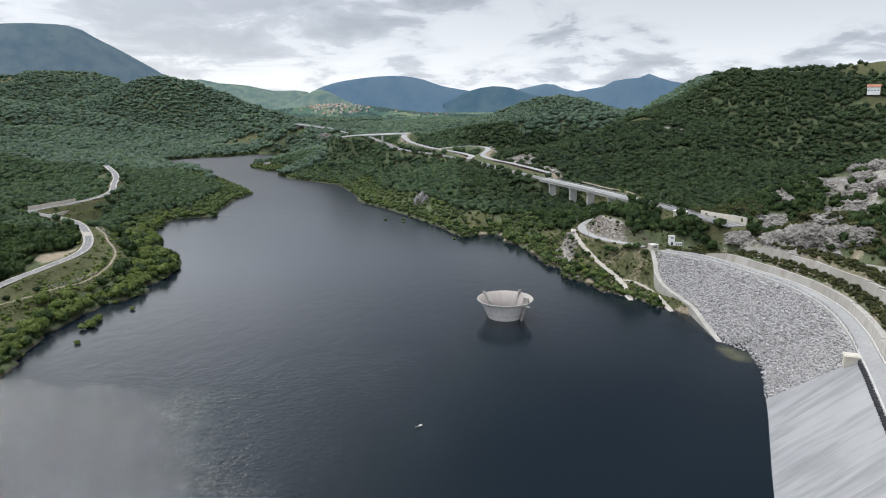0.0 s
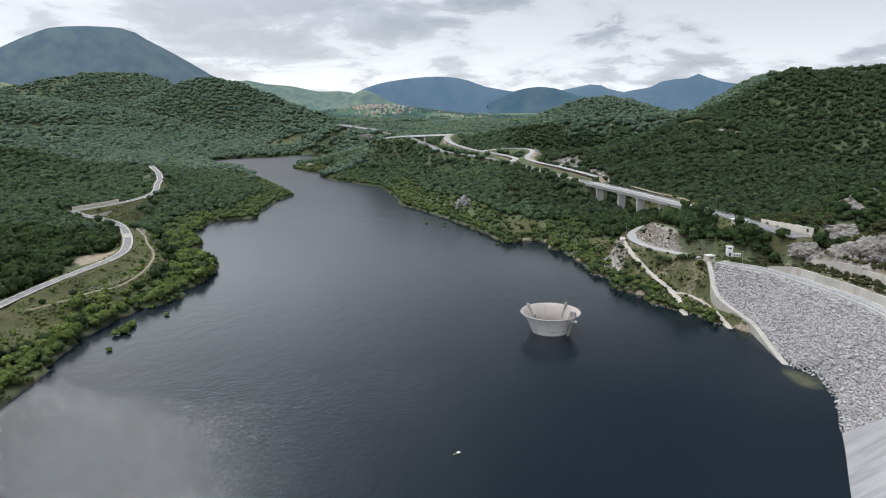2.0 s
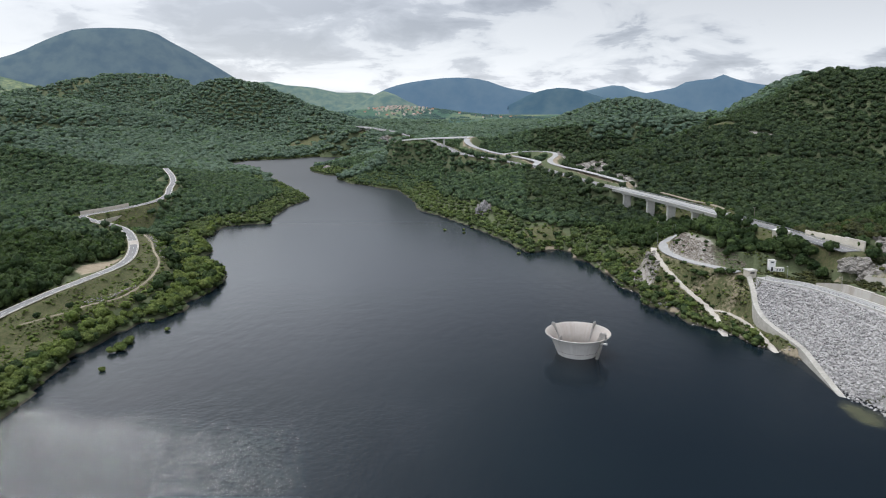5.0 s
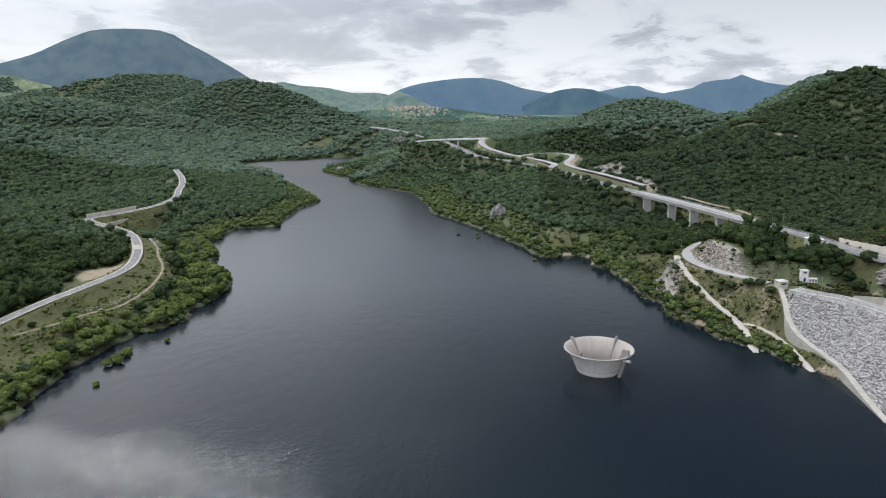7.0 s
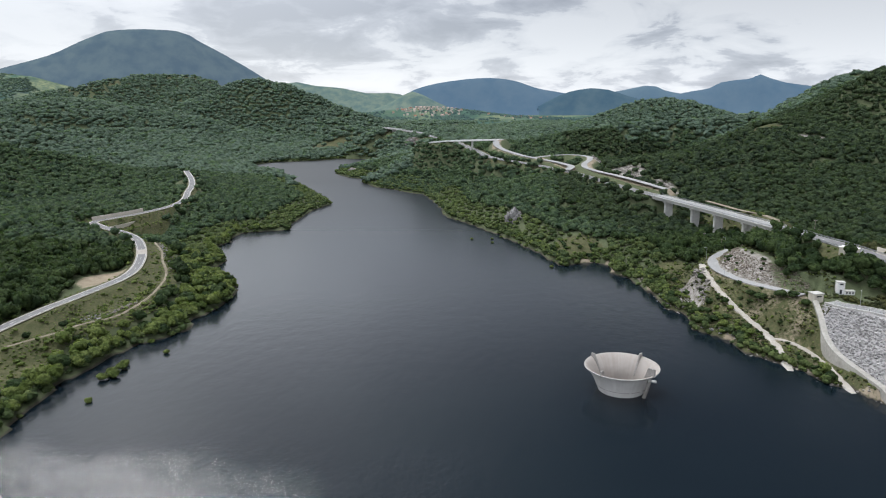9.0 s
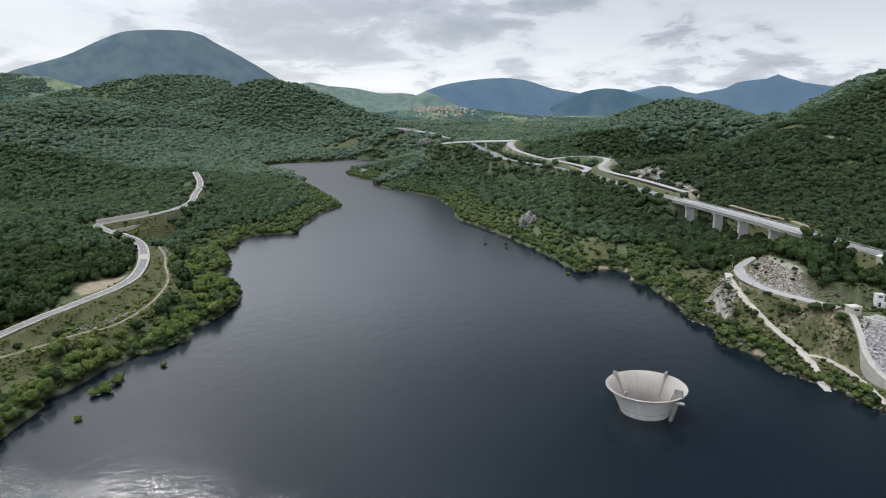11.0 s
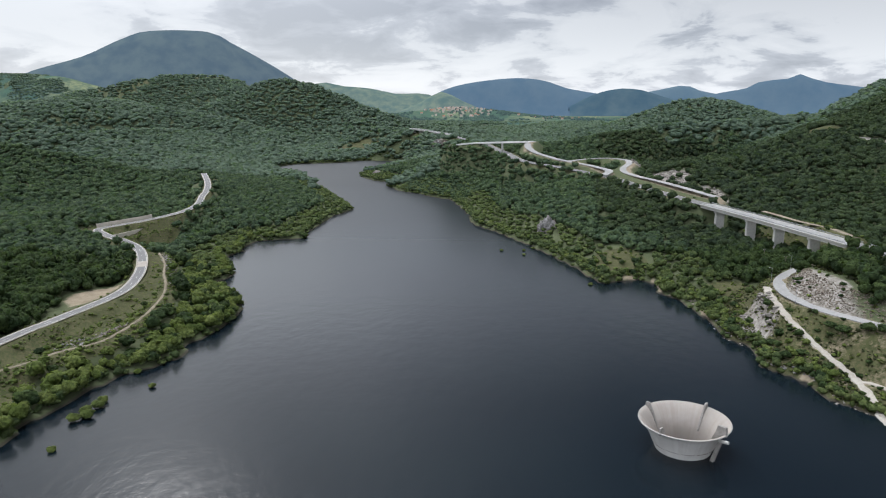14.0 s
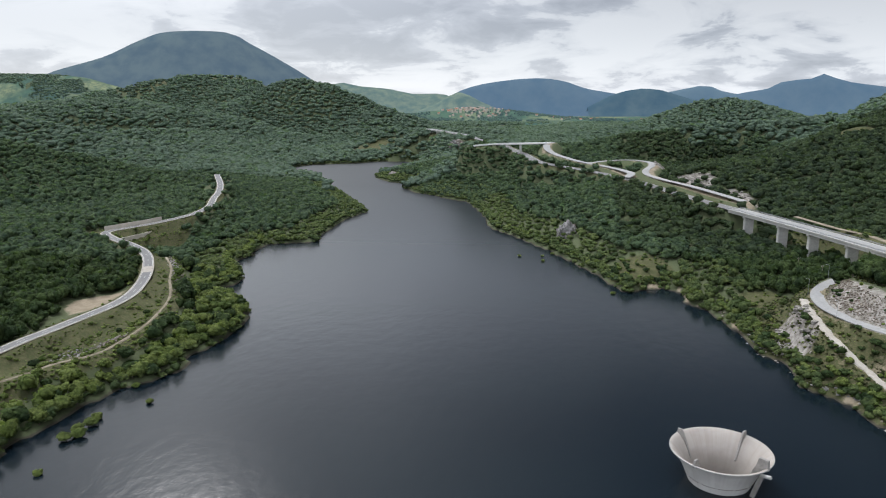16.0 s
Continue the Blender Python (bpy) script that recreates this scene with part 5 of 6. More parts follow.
# a steel railing along the lakeward kerb
rail_line = shifted(CREST[3:HUT_I - 1], -0.4, 0.35)
for h in (0.55, 1.05):
    strip("railing", rail_line, [(-0.03, h), (0.03, h), (0.03, h + 0.06), (-0.03, h + 0.06)], M_DARKSTEEL, dam)
baluster = part("baluster", box(bmesh.new(), 0, 0, 0, 0.08, 0.08, 1.1), M_DARKSTEEL, dam)
baluster.matrix_local = pose(*rail_line[0])
for q in rail_line[1:]:
    child("baluster", baluster.data, dam).matrix_local = pose(*q)
# dark steel stakes above the concrete face
tooth = part("stake", box(bmesh.new(), 0, 0, -0.3, 0.28, 1.5, 1.5, 0, 0.05), M_DARKSTEEL, dam, "dark steel rack block")
stakes = smooth_line(shifted(CREST[HUT_I + 1:HUT_I + 26], 0.9, -0.3), 1.9)
tooth.matrix_local = pose(*stakes[0])
for i, q in enumerate(stakes[1:]):
    child("stake", tooth.data, dam).matrix_local = pose(*q, 0, 0, 25)


def boulders(name, label, X, Y, Z, size, flat, seed, material, parent=None):
    """Angular stones in one mesh."""
    rng = np.random.RandomState(seed)
    v, t = ICO0
    n = len(X)
    jit = 1 + rng.uniform(-0.38, 0.38, (n, len(v), 1))
    q = v[None] * jit * size[:, None, None] * np.stack([rng.uniform(0.8, 1.2, n), rng.uniform(0.8, 1.2, n), flat * rng.uniform(0.7, 1.2, n)], 1)[:, None]
    a = rng.uniform(0, 6.28, n)
    c, s = np.cos(a)[:, None], np.sin(a)[:, None]
    q = np.stack([q[..., 0] * c - q[..., 1] * s + X[:, None], q[..., 0] * s + q[..., 1] * c + Y[:, None], q[..., 2] + Z[:, None]], 2)
    T = t[None] + (len(v) * np.arange(n))[:, None, None]
    ob = new(name, tri_mesh(name, q.reshape(-1, 3), T.reshape(-1, 3), material))
    ob.parent = parent
    return tagged(ob, label, "" if parent else "rocks", kind="stuff")


def rockfill():
    X, Y = scatter(100, 190, 200, 395, 0.9, 21)
    d, _, side = to_line(X, Y, CREST[:HUT_I + 1])
    e = d * side
    foot, hp, ps = to_line(X, Y, PLINTH)
    inside = ((ps < 0) & (foot > 1.2)) | (Y < 281)
    dh, _, sh = to_line(X, Y, np.array([CREST[HUT_I], CREST[HUT_I] + sides_of(CREST)[HUT_I] * 50]))
    reach = np.interp(Y, [150, 250, 268, 281, 300, 390], [27, 27.5, 30, 37.5, 38, 37])
    keep = (e > 0.6) & (e < reach * 1.1) & inside & (sh > 0)
    X, Y, e, reach = X[keep], Y[keep], e[keep], reach[keep]
    rng = np.random.RandomState(22)
    Z = CREST_Z * (1 - e / reach) - 0.15 + rng.uniform(-0.25, 0.25, len(X))
    # single stones where the bank is nearest to the lake's open water, the rest as one bed
    single = np.where((Y > 236) & (Y < 262))[0][:300]
    rest = np.setdiff1d(np.arange(len(X)), single)
    boulders("rockfill", "pale grey quarried boulders", X[rest], Y[rest], Z[rest], 0.30 + 0.44 * rng.rand(len(rest)) ** 2, 0.9, 23, M_BOULDER, dam)
    stones = []
    for k in range(8):
        v = ICO0[0] * (1 + rng.uniform(-0.38, 0.38, (len(ICO0[0]), 1))) * np.array([rng.uniform(0.8, 1.2), rng.uniform(0.8, 1.2), 0.85])
        stones.append(tri_mesh("boulder", v, ICO0[1], M_STONE_PIECE))
    for i in single:
        q = child("boulder", stones[rng.randint(8)], dam)
        q.matrix_local = pose(X[i], Y[i], Z[i], 0, 0, rng.uniform(0, 360)) @ Matrix.Scale(0.30 + 0.44 * rng.rand() ** 2, 4)


rockfill()


def cut_walls():
    """Shotcrete walls holding the benches beside the dam, panel by panel, their tops stepped."""
    rng = np.random.RandomState(31)
    for k, (e, z0, z1, a, b) in enumerate(((7.9, 17.8, 23.0, WALL_I, WALL_I + 46), (19.4, 23.6, 28.6, WALL_I + 3, WALL_I + 44), (31.4, 30.0, 33.4, WALL_I + 15, WALL_I + 23))):
        ob = tagged(empty("bench_wall"), "pale stained shotcrete wall on the slope beside the dam", "wall", "bench walls", kind="structure")
        line = smooth_line(shifted(CREST[a:b], -e), 4.0)
        for i in range(0, len(line) - 3, 3):
            seg = line[i:i + 4]
            ragged = (0.25, 1.0, 1.3)[k]
            h0, h1 = z1 - CREST_Z + rng.uniform(-1.0, 0.3) * ragged, z1 - CREST_Z + rng.uniform(-0.8, 0.6) * ragged
            if i == 0:
                h0 -= 2.6
            s = sides_of(seg)
            V = []
            for j, q in enumerate(seg):
                h = h0 + (h1 - h0) * j / 3
                for o, hh in ((0.9, z0 - CREST_Z - 1), (-3.0, z0 - CREST_Z - 1), (-3.0, h - 0.5), (-0.1, h)):
                    V.append(q + s[j] * o + np.array([0, 0, hh]))
            F = [(j * 4 + m, j * 4 + (m + 1) % 4, j * 4 + 4 + (m + 1) % 4, j * 4 + 4 + m) for j in range(3) for m in range(4)]
            F += [(3, 2, 1, 0), (12, 13, 14, 15)]
            child("panel", mesh_of("panel", V, F, M_WALLPANEL), ob)


def panel_material():
    k = Mat("stained shotcrete", 0.9, 0.0, 0.2)
    one = k.random()
    runs = k.noise(0.3, 6, 0.65, (1, 1, 0.2))
    base = k.ramp(one, (0.0, (0.29, 0.275, 0.24)), (0.5, (0.33, 0.315, 0.28)), (1.0, (0.38, 0.36, 0.325)))
    k.colour(k.mix(k.ramp(runs, (0.45, 0.0), (0.7, 0.75)), base, (0.24, 0.21, 0.17)))
    k.bump(k.noise(0.8, 5), 0.3, 0.15)
    return k.m


M_WALLPANEL = panel_material()
cut_walls()


# ---------------------------------------------------------------- bell-mouth spillway
def spillway():
    ob = tagged(empty("spillway", 53.4, 328.2, 0), "pale concrete bell-mouth spillway bowl standing in the lake", "spillway")
    prof = [(8.6, -6), (8.8, 0), (9.7, 2.3), (10.9, 5.2), (12.0, 7.5), (12.9, 8.8), (13.7, 9.55), (14.3, 9.85), (14.5, 10.1), (14.42, 10.32), (14.1, 10.36), (13.6, 10.1),
            (13.0, 9.55), (12.2, 8.6), (11.4, 7.4), (10.4, 5.6), (9.1, 2.8), (7.5, -0.2), (5.8, -3.2), (4.7, -7.0), (4.6, -16)]
    prof = [(r * 0.96, z * 0.91) for r, z in prof]
    N = 96
    V = [(r * math.cos(2 * math.pi * i / N), r * math.sin(2 * math.pi * i / N), z) for r, z in prof for i in range(N)]
    F = [(j * N + i, j * N + (i + 1) % N, (j + 1) * N + (i + 1) % N, (j + 1) * N + i) for j in range(len(prof) - 1) for i in range(N)]
    F.append(tuple((len(prof) - 1) * N + i for i in range(N)))
    rim = 9 * N
    child("outer_shell", mesh_of("outer_shell", V[:rim + N], [f for f in F if max(f) < rim + N], M_BOWL, True), ob, "weathered pale concrete shell")
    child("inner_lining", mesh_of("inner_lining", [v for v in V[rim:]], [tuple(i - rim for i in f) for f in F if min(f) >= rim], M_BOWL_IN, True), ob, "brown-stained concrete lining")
    # a dark weeping joint round the shell
    seam = part("joint", box(bmesh.new(), 9.46, 0, 2.2, 0.10, 0.40, 0.10), M_BARK, ob, "dark stained joint")
    for i in range(1, 90):
        if i % 7:
            child("joint", seam.data, ob).matrix_local = pose(0, 0, 0, 0, 0, i * 4)
    out = [(r * 0.96, z * 0.91) for r, z in ((14.5, 9.6), (14.2, 11.9), (12.7, 11.9), (12.1, 10.4), (10.6, 6.8), (9.1, 3.4), (9.1, 2.2), (12.6, 8.8))]
    for k in range(4):
        a = 46 + 90 * k
        big = 1.0 if k < 3 else 1.9
        bm = bmesh.new()
        ring = [[bm.verts.new((r - (1.1 if big > 1.5 and 2 <= i <= 4 else 0), w, z + (0.9 if big > 1.5 and i in (1, 2) else 0))) for i, (r, z) in enumerate(out)] for w in (-0.28 * big, 0.28 * big)]
        bm.faces.new(ring[0][::-1]), bm.faces.new(ring[1])
        for i in range(len(out)):
            j = (i + 1) % len(out)
            bm.faces.new((ring[0][i], ring[0][j], ring[1][j], ring[1][i]))
        bmesh.ops.bevel(bm, geom=list(bm.edges), offset=0.07, segments=1, affect="EDGES")
        f = part("fin", bm, M_FIN, ob, "concrete vortex-breaking fin")
        f.matrix_local = pose(0, 0, 0, 0, 0, a)
    bm = bmesh.new()
    bmesh.ops.create_cone(bm, cap_ends=True, segments=20, radius1=0.5, radius2=0.5, depth=3.0, matrix=pose(13.9, 0, 7.7, 0, 80, 0))
    part("pipe", bm, M_PIER, ob, "pale outlet pipe").matrix_local = pose(0, 0, 0, 0, 0, -50)
    bm = bmesh.new()
    lo = [bm.verts.new(v) for v in ((8.4, -0.4, -5), (8.4, 0.4, -5), (9.6, 0.4, -5), (9.6, -0.4, -5))]
    hi = [bm.verts.new(v) for v in ((12.2, -0.35, 7.6), (12.2, 0.35, 7.6), (13.4, 0.35, 7.4), (13.4, -0.35, 7.4))]
    bm.faces.new(lo), bm.faces.new(hi[::-1])
    for i in range(4):
        bm.faces.new((lo[i], hi[i], hi[(i + 1) % 4], lo[(i + 1) % 4]))
    bmesh.ops.recalc_face_normals(bm, faces=bm.faces)
    part("buttress", bm, M_FIN, ob, "sloping concrete rib below the pipe").matrix_local = pose(0, 0, 0, 0, 0, -50)


spillway()


def height_at(x, y):
    return float(ground_z(np.array([float(x)]), np.array([float(y)]))[0])


# ---------------------------------------------------------------- the valley beyond
def far_valley():
    xs, ys = graded([(-2600, 2600, 50)]), graded([(2330, 4880, 50)])
    X, Y = np.meshgrid(xs, ys)
    Z = ground_z(X.ravel(), Y.ravel()).reshape(X.shape) + 4 * np.clip((Y - 2360) / 60, -1, 1)
    n, m = len(xs), len(ys)
    a = (np.arange(m - 1)[:, None] * n + np.arange(n - 1)).ravel()
    T = np.concatenate([np.stack([a, a + 1, a + n + 1], 1), np.stack([a, a + n + 1, a + n], 1)])
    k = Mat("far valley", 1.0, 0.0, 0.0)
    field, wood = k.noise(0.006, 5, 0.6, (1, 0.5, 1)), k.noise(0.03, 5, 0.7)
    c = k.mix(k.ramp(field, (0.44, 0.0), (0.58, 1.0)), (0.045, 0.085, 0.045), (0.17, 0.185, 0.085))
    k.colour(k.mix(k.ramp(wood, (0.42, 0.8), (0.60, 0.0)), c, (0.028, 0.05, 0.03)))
    # haze painted in: the valley floor gives off a faint blue glow
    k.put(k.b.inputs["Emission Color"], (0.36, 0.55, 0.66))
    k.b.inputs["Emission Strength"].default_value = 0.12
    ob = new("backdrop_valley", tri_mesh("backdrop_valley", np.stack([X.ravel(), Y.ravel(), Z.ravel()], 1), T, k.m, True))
    tagged(ob, "hazy valley floor with fields and woods", "valley", kind="structure")


far_valley()


def house_mesh(w, d, h, roof, tiles):
    """Walls, roof and window panes of a plain gabled house, as three meshes."""
    walls = bmesh.new()
    box(walls, 0, 0, -3, w, d, h + 3)
    me_w = bpy.data.meshes.new("walls")
    top = [walls.verts.new(v) for v in ((-w / 2, -d / 2, h), (-w / 2, d / 2, h), (-w / 2, 0, h + roof), (w / 2, -d / 2, h), (w / 2, d / 2, h), (w / 2, 0, h + roof))]
    walls.faces.new((top[0], top[2], top[1])), walls.faces.new((top[3], top[4], top[5]))
    walls.to_mesh(me_w)
    walls.free()
    o, t = 0.6, 0.35
    V = []
    for x in (-w / 2 - o, w / 2 + o):
        V += [(x, -d / 2 - o, h - roof * o / d * 2), (x, 0, h + roof + 0.05), (x, d / 2 + o, h - roof * o / d * 2), (x, d / 2 + o, h - roof * o / d * 2 + t), (x, 0, h + roof + t), (x, -d / 2 - o, h - roof * o / d * 2 + t)]
    F = [(0, 1, 7, 6), (1, 2, 8, 7), (2, 3, 9, 8), (3, 4, 10, 9), (4, 5, 11, 10), (5, 0, 6, 11), (5, 4, 1, 0), (4, 3, 2, 1), (6, 7, 10, 11), (7, 8, 9, 10)]
    me_r = mesh_of("roof", V, F, tiles)
    pane = bmesh.new()
    box(pane, 0, 0, 0, 1.1, 0.12, 1.4)
    me_p = bpy.data.meshes.new("window")
    pane.to_mesh(me_p)
    pane.free()
    me_p.materials.append(M_GLASS)
    return me_w, me_r, me_p


HOUSE_KINDS = []
for w, d, h, r, mat, tiles in ((8.5, 6, 4.2, 2.0, M_WALL, M_TILE), (7, 6, 5.0, 1.9, M_WALL, M_ROOF_HAZED), (12, 9, 5.5, 2.4, M_WHITE, M_TILE), (7, 7, 6.0, 1.7, M_WALL, M_ROOF_HAZED)):
    me_w, me_r, me_p = house_mesh(w, d, h, r, tiles)
    me_w.materials.append(mat)
    HOUSE_KINDS.append((me_w, me_r, me_p, w, d, h))


def house(kind, x, y, turn, label, group="", windows=True, lift=0.0):
    me_w, me_r, me_p, w, d, h = HOUSE_KINDS[kind]
    ob = empty("house", x, y, height_at(x, y) + lift, turn)
    tagged(ob, label, "house", group)
    child("wall", me_w, ob)
    child("roof", me_r, ob, "red clay tile roof")
    if windows:
        for fl in range(int(h // 3)):
            for i in range(int(w // 3)):
                for sgn in (-1, 1):
                    child("window", me_p, ob).matrix_local = pose((i - (w // 3 - 1) / 2) * 2.9, sgn * (d / 2 + 0.02), 1.0 + 3.0 * fl)
    return ob


house(2, 522, 729, -38, "white two-storey house with a red roof on the wooded hill", lift=3.0)
rng = np.random.RandomState(77)
for i in range(96):
    a, r = rng.uniform(0, 6.28), rng.rand() ** 0.7
    house(rng.choice((0, 1, 3)), -215 + 150 * r * math.cos(a), 2810 + 130 * r * math.sin(a), rng.choice((20, 110)) + rng.uniform(-15, 15),
          "small pale village house with a red tile roof", "village houses", False, 4.0)
for i in range(22):
    house(0, rng.uniform(0, 420), rng.uniform(2650, 2990), rng.uniform(0, 180), "long pale farm building in the valley", "valley farms", False, 4.0)

# these leaves glow faintly too, in place of the air's haze
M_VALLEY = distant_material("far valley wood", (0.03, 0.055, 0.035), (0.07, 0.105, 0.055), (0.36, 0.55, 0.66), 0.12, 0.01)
X, Y = scatter(-700, 900, 2480, 3400, 15.0, 79)
keep = rng.rand(len(X)) < np.where(np.hypot((X + 215) / 165, (Y - 2810) / 140) < 1, 0.28, 0.85)
keep &= fbm(X, Y, 160, 80, 3) > 0.44
s = rng.uniform(4.5, 8.0, len(X))
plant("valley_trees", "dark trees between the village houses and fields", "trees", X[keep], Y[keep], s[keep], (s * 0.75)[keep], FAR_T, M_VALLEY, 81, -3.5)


# ---------------------------------------------------------------- buildings by the dam
def gate_tower():
    ob = tagged(empty("gate_tower", 166, 398, 18.4, -8), "slim white rendered tower with a low annex beside the crest", "tower")
    part("shaft", box(bmesh.new(), 0, 0, -2.5, 3.2, 3.0, 8.0, 0, 0.06), M_WHITE, ob)
    part("cap", box(bmesh.new(), 0, 0, 5.5, 3.6, 3.4, 0.3, 0, 0.05), M_CONCRETE, ob, "grey roof slab")
    part("louvre", box(bmesh.new(), 0, -1.52, 4.4, 1.6, 0.1, 0.7), M_GLASS, ob, "dark vent")
    part("door", box(bmesh.new(), 0, -1.62, 0.2, 1.0, 0.1, 2.1), M_DARKSTEEL, ob)
    part("annex", box(bmesh.new(), 3.9, 0.2, -2.5, 4.6, 2.6, 3.9, 0, 0.06), M_WHITE, ob, "low white annex")
    part("annex_roof", box(bmesh.new(), 3.9, 0.2, 1.4, 4.9, 2.9, 0.25), M_CONCRETE, ob)
    for x in (2.8, 4.1, 5.4):
        part("window", box(bmesh.new(), x, -1.12, 0.3, 0.7, 0.08, 0.8), M_GLASS, ob)


def abutment_hut():
    ob = tagged(empty("abutment_hut", 151.5, 389.5, 14.5, 12), "beige concrete hut on the dam abutment", "hut")
    part("body", box(bmesh.new(), 0, 0, -2, 4.6, 4.2, 8.4, 0, 0.08), M_WALL, ob)
    part("roof", box(bmesh.new(), 0, 0, 6.4, 5.1, 4.7, 0.3, 0, 0.04), M_CONCRETE, ob)
    part("slot", box(bmesh.new(), 0, -2.12, 5.0, 2.4, 0.1, 0.7), M_GLASS, ob, "dark window slot")


def face_hut():
    p = CREST[HUT_I] + sides_of(CREST)[HUT_I] * 2.6
    ob = tagged(empty("winch_hut", p[0], p[1], CREST_Z - 3.5, -28), "beige concrete winch hut at the top of the concrete face", "hut")
    part("body", box(bmesh.new(), 0, 0, -1.5, 4.4, 4.0, 5.8, 0, 0.08), M_WALL, ob)
    bm = bmesh.new()
    box(bm, 0, 0, 4.3, 5.0, 4.6, 0.35, 0, 0.1)
    box(bm, 0, 0, 4.65, 4.1, 3.6, 0.22, 0, 0.1)
    part("roof", bm, M_WALL, ob, "low stepped roof slab")
    part("door", box(bmesh.new(), 2.22, 0, 2.0, 0.1, 1.1, 2.0), M_DARKSTEEL, ob)


gate_tower(), abutment_hut(), face_hut()


def lamp_post(x, y, z, turn, group="crest lamps"):
    ob = tagged(empty("street_lamp", x, y, z, turn), "thin grey steel street lamp beside the road", "street lamp", group)
    part("pole", rod(bmesh.new(), 0, 0, -0.5, 7.0, 0.09, 0.06), M_STEEL, ob)
    part("arm", box(bmesh.new(), 0.7, 0, 6.9, 1.5, 0.07, 0.07), M_STEEL, ob)
    part("lamp_head", box(bmesh.new(), 1.5, 0, 6.82, 0.7, 0.28, 0.14, 0, 0.03), M_WHITE, ob)


for i in range(5, HUT_I + 12, 5):
    q = CREST[i] - sides_of(CREST)[i] * 6.9
    lamp_post(q[0], q[1], CREST_Z + 0.4, math.degrees(math.atan2(sides_of(CREST)[i][1], sides_of(CREST)[i][0])))
for i in (3, 7, 11):
    q = SERVICE_ROAD[i * 2] + sides_of(SERVICE_ROAD)[i * 2] * 3.6
    lamp_post(q[0], q[1], q[2], 120, "service road lamps")


def utility_pole(x, y, h, turn):
    z = height_at(x, y)
    ob = tagged(empty("utility_pole", x, y, z, turn), "weathered wooden utility pole with a crossarm in the scrub", "utility pole", "utility poles")
    part("pole", rod(bmesh.new(), 0, 0, -1, h, 0.16, 0.11), M_WOOD, ob)
    part("crossarm", box(bmesh.new(), 0, 0, h - 0.7, 1.8, 0.14, 0.16), M_WOOD, ob)
    for o in (-0.75, 0.0, 0.75):
        part("insulator", rod(bmesh.new(), o, 0, h - 0.54, h - 0.25, 0.06, 0.05, 6), M_WHITE, ob)


utility_pole(142.2, 520.5, 10, 20)
utility_pole(147, 502, 10, 30)
utility_pole(190, 478, 11, 10)
utility_pole(213, 520, 11, 0)


def stone_hut():
    x, y = 192, 612
    ob = tagged(empty("stone_hut", x, y, height_at(x, y), 15), "small grey stone hut in a clearing", "hut")
    part("wall", box(bmesh.new(), 0, 0, -1, 4.2, 3.4, 3.4, 0, 0.1), M_STONE, ob)
    part("roof", box(bmesh.new(), 0, 0, 2.4, 4.8, 4.0, 0.4, 0, 0.12), M_STONE, ob)
    part("doorway", box(bmesh.new(), 0, -1.72, 0, 0.9, 0.1, 1.8), M_DARKSTEEL, ob)


stone_hut()


def shed(x, y, turn, w, d, h, label, mat):
    ob = tagged(empty("shed", x, y, height_at(x, y), turn), label, "shed", "roadside sheds")
    part("wall", box(bmesh.new(), 0, 0, -1.5, w, d, h + 1.5, 0, 0.05), mat, ob)
    part("roof", box(bmesh.new(), 0, 0, h, w + 0.6, d + 0.6, 0.3, 0, 0.05), M_WHITE, ob)
    part("door", box(bmesh.new(), 0, -d / 2 - 0.03, 0, 2.2, 0.1, 2.2), M_DARKSTEEL, ob)


shed(171, 449, -62, 11, 4, 2.4, "long low white shed beside the highway", M_WHITE)
shed(182, 424, -50, 8, 4, 2.4, "low pale shed beside the highway", M_WALL)


# ---------------------------------------------------------------- rocks
def crag(name, label, x, y, rx, ry, h, seed):
    """One large limestone block, faceted and cracked."""
    bm = bmesh.new()
    bmesh.ops.create_icosphere(bm, subdivisions=6 if rx > 9.5 else 5, radius=1.0)
    grain = max(1.0, rx / 4)
    for v in bm.verts:
        c = v.co.copy()
        near = noise.voronoi(Vector((c.x, c.y, c.z * 0.6)) * 1.5 * grain + Vector((seed, seed, 0)))
        near, seat = near[0], near[1][0]
        k = 1 + 0.20 * noise.noise(seat * 3.3) + 0.20 * noise.noise(c * 1.7 + Vector((seed, 0, 0))) + 0.16 * noise.noise(c * 4.3 + Vector((0, seed, 0))) + 0.05 * noise.noise(c * 11) + (0.10 * min(1.0, (near[1] - near[0]) * 4) - 0.05) / grain ** 0.5 + 0.10 * noise.noise(c * 5 * grain) / grain ** 0.5
        v.co = Vector((c.x * rx, c.y * ry, max(-0.3, c.z) * h)) * k
    me = bpy.data.meshes.new(name)
    bm.to_mesh(me)
    bm.free()
    me.materials.append(M_SCREE if x > 150 else M_CLIFF)
    ob = new(name, me)
    ob.matrix_world = pose(x, y, height_at(x, y) - 0.5 - (0.25 * h if rx > 7.6 and h < 8.5 else 0))
    return tagged(ob, label, "rock")


crag("rock", "tall pale limestone crag standing in the lakeside wood", 26, 649, 7.5, 6, 10.5, 3)
crag("rock", "white limestone outcrop at the tip of the headland", -196, 1108, 9, 7, 6, 9)
crag("rock", "pale rock on the far wooded slope", -120, 1260, 14, 9, 10, 15)

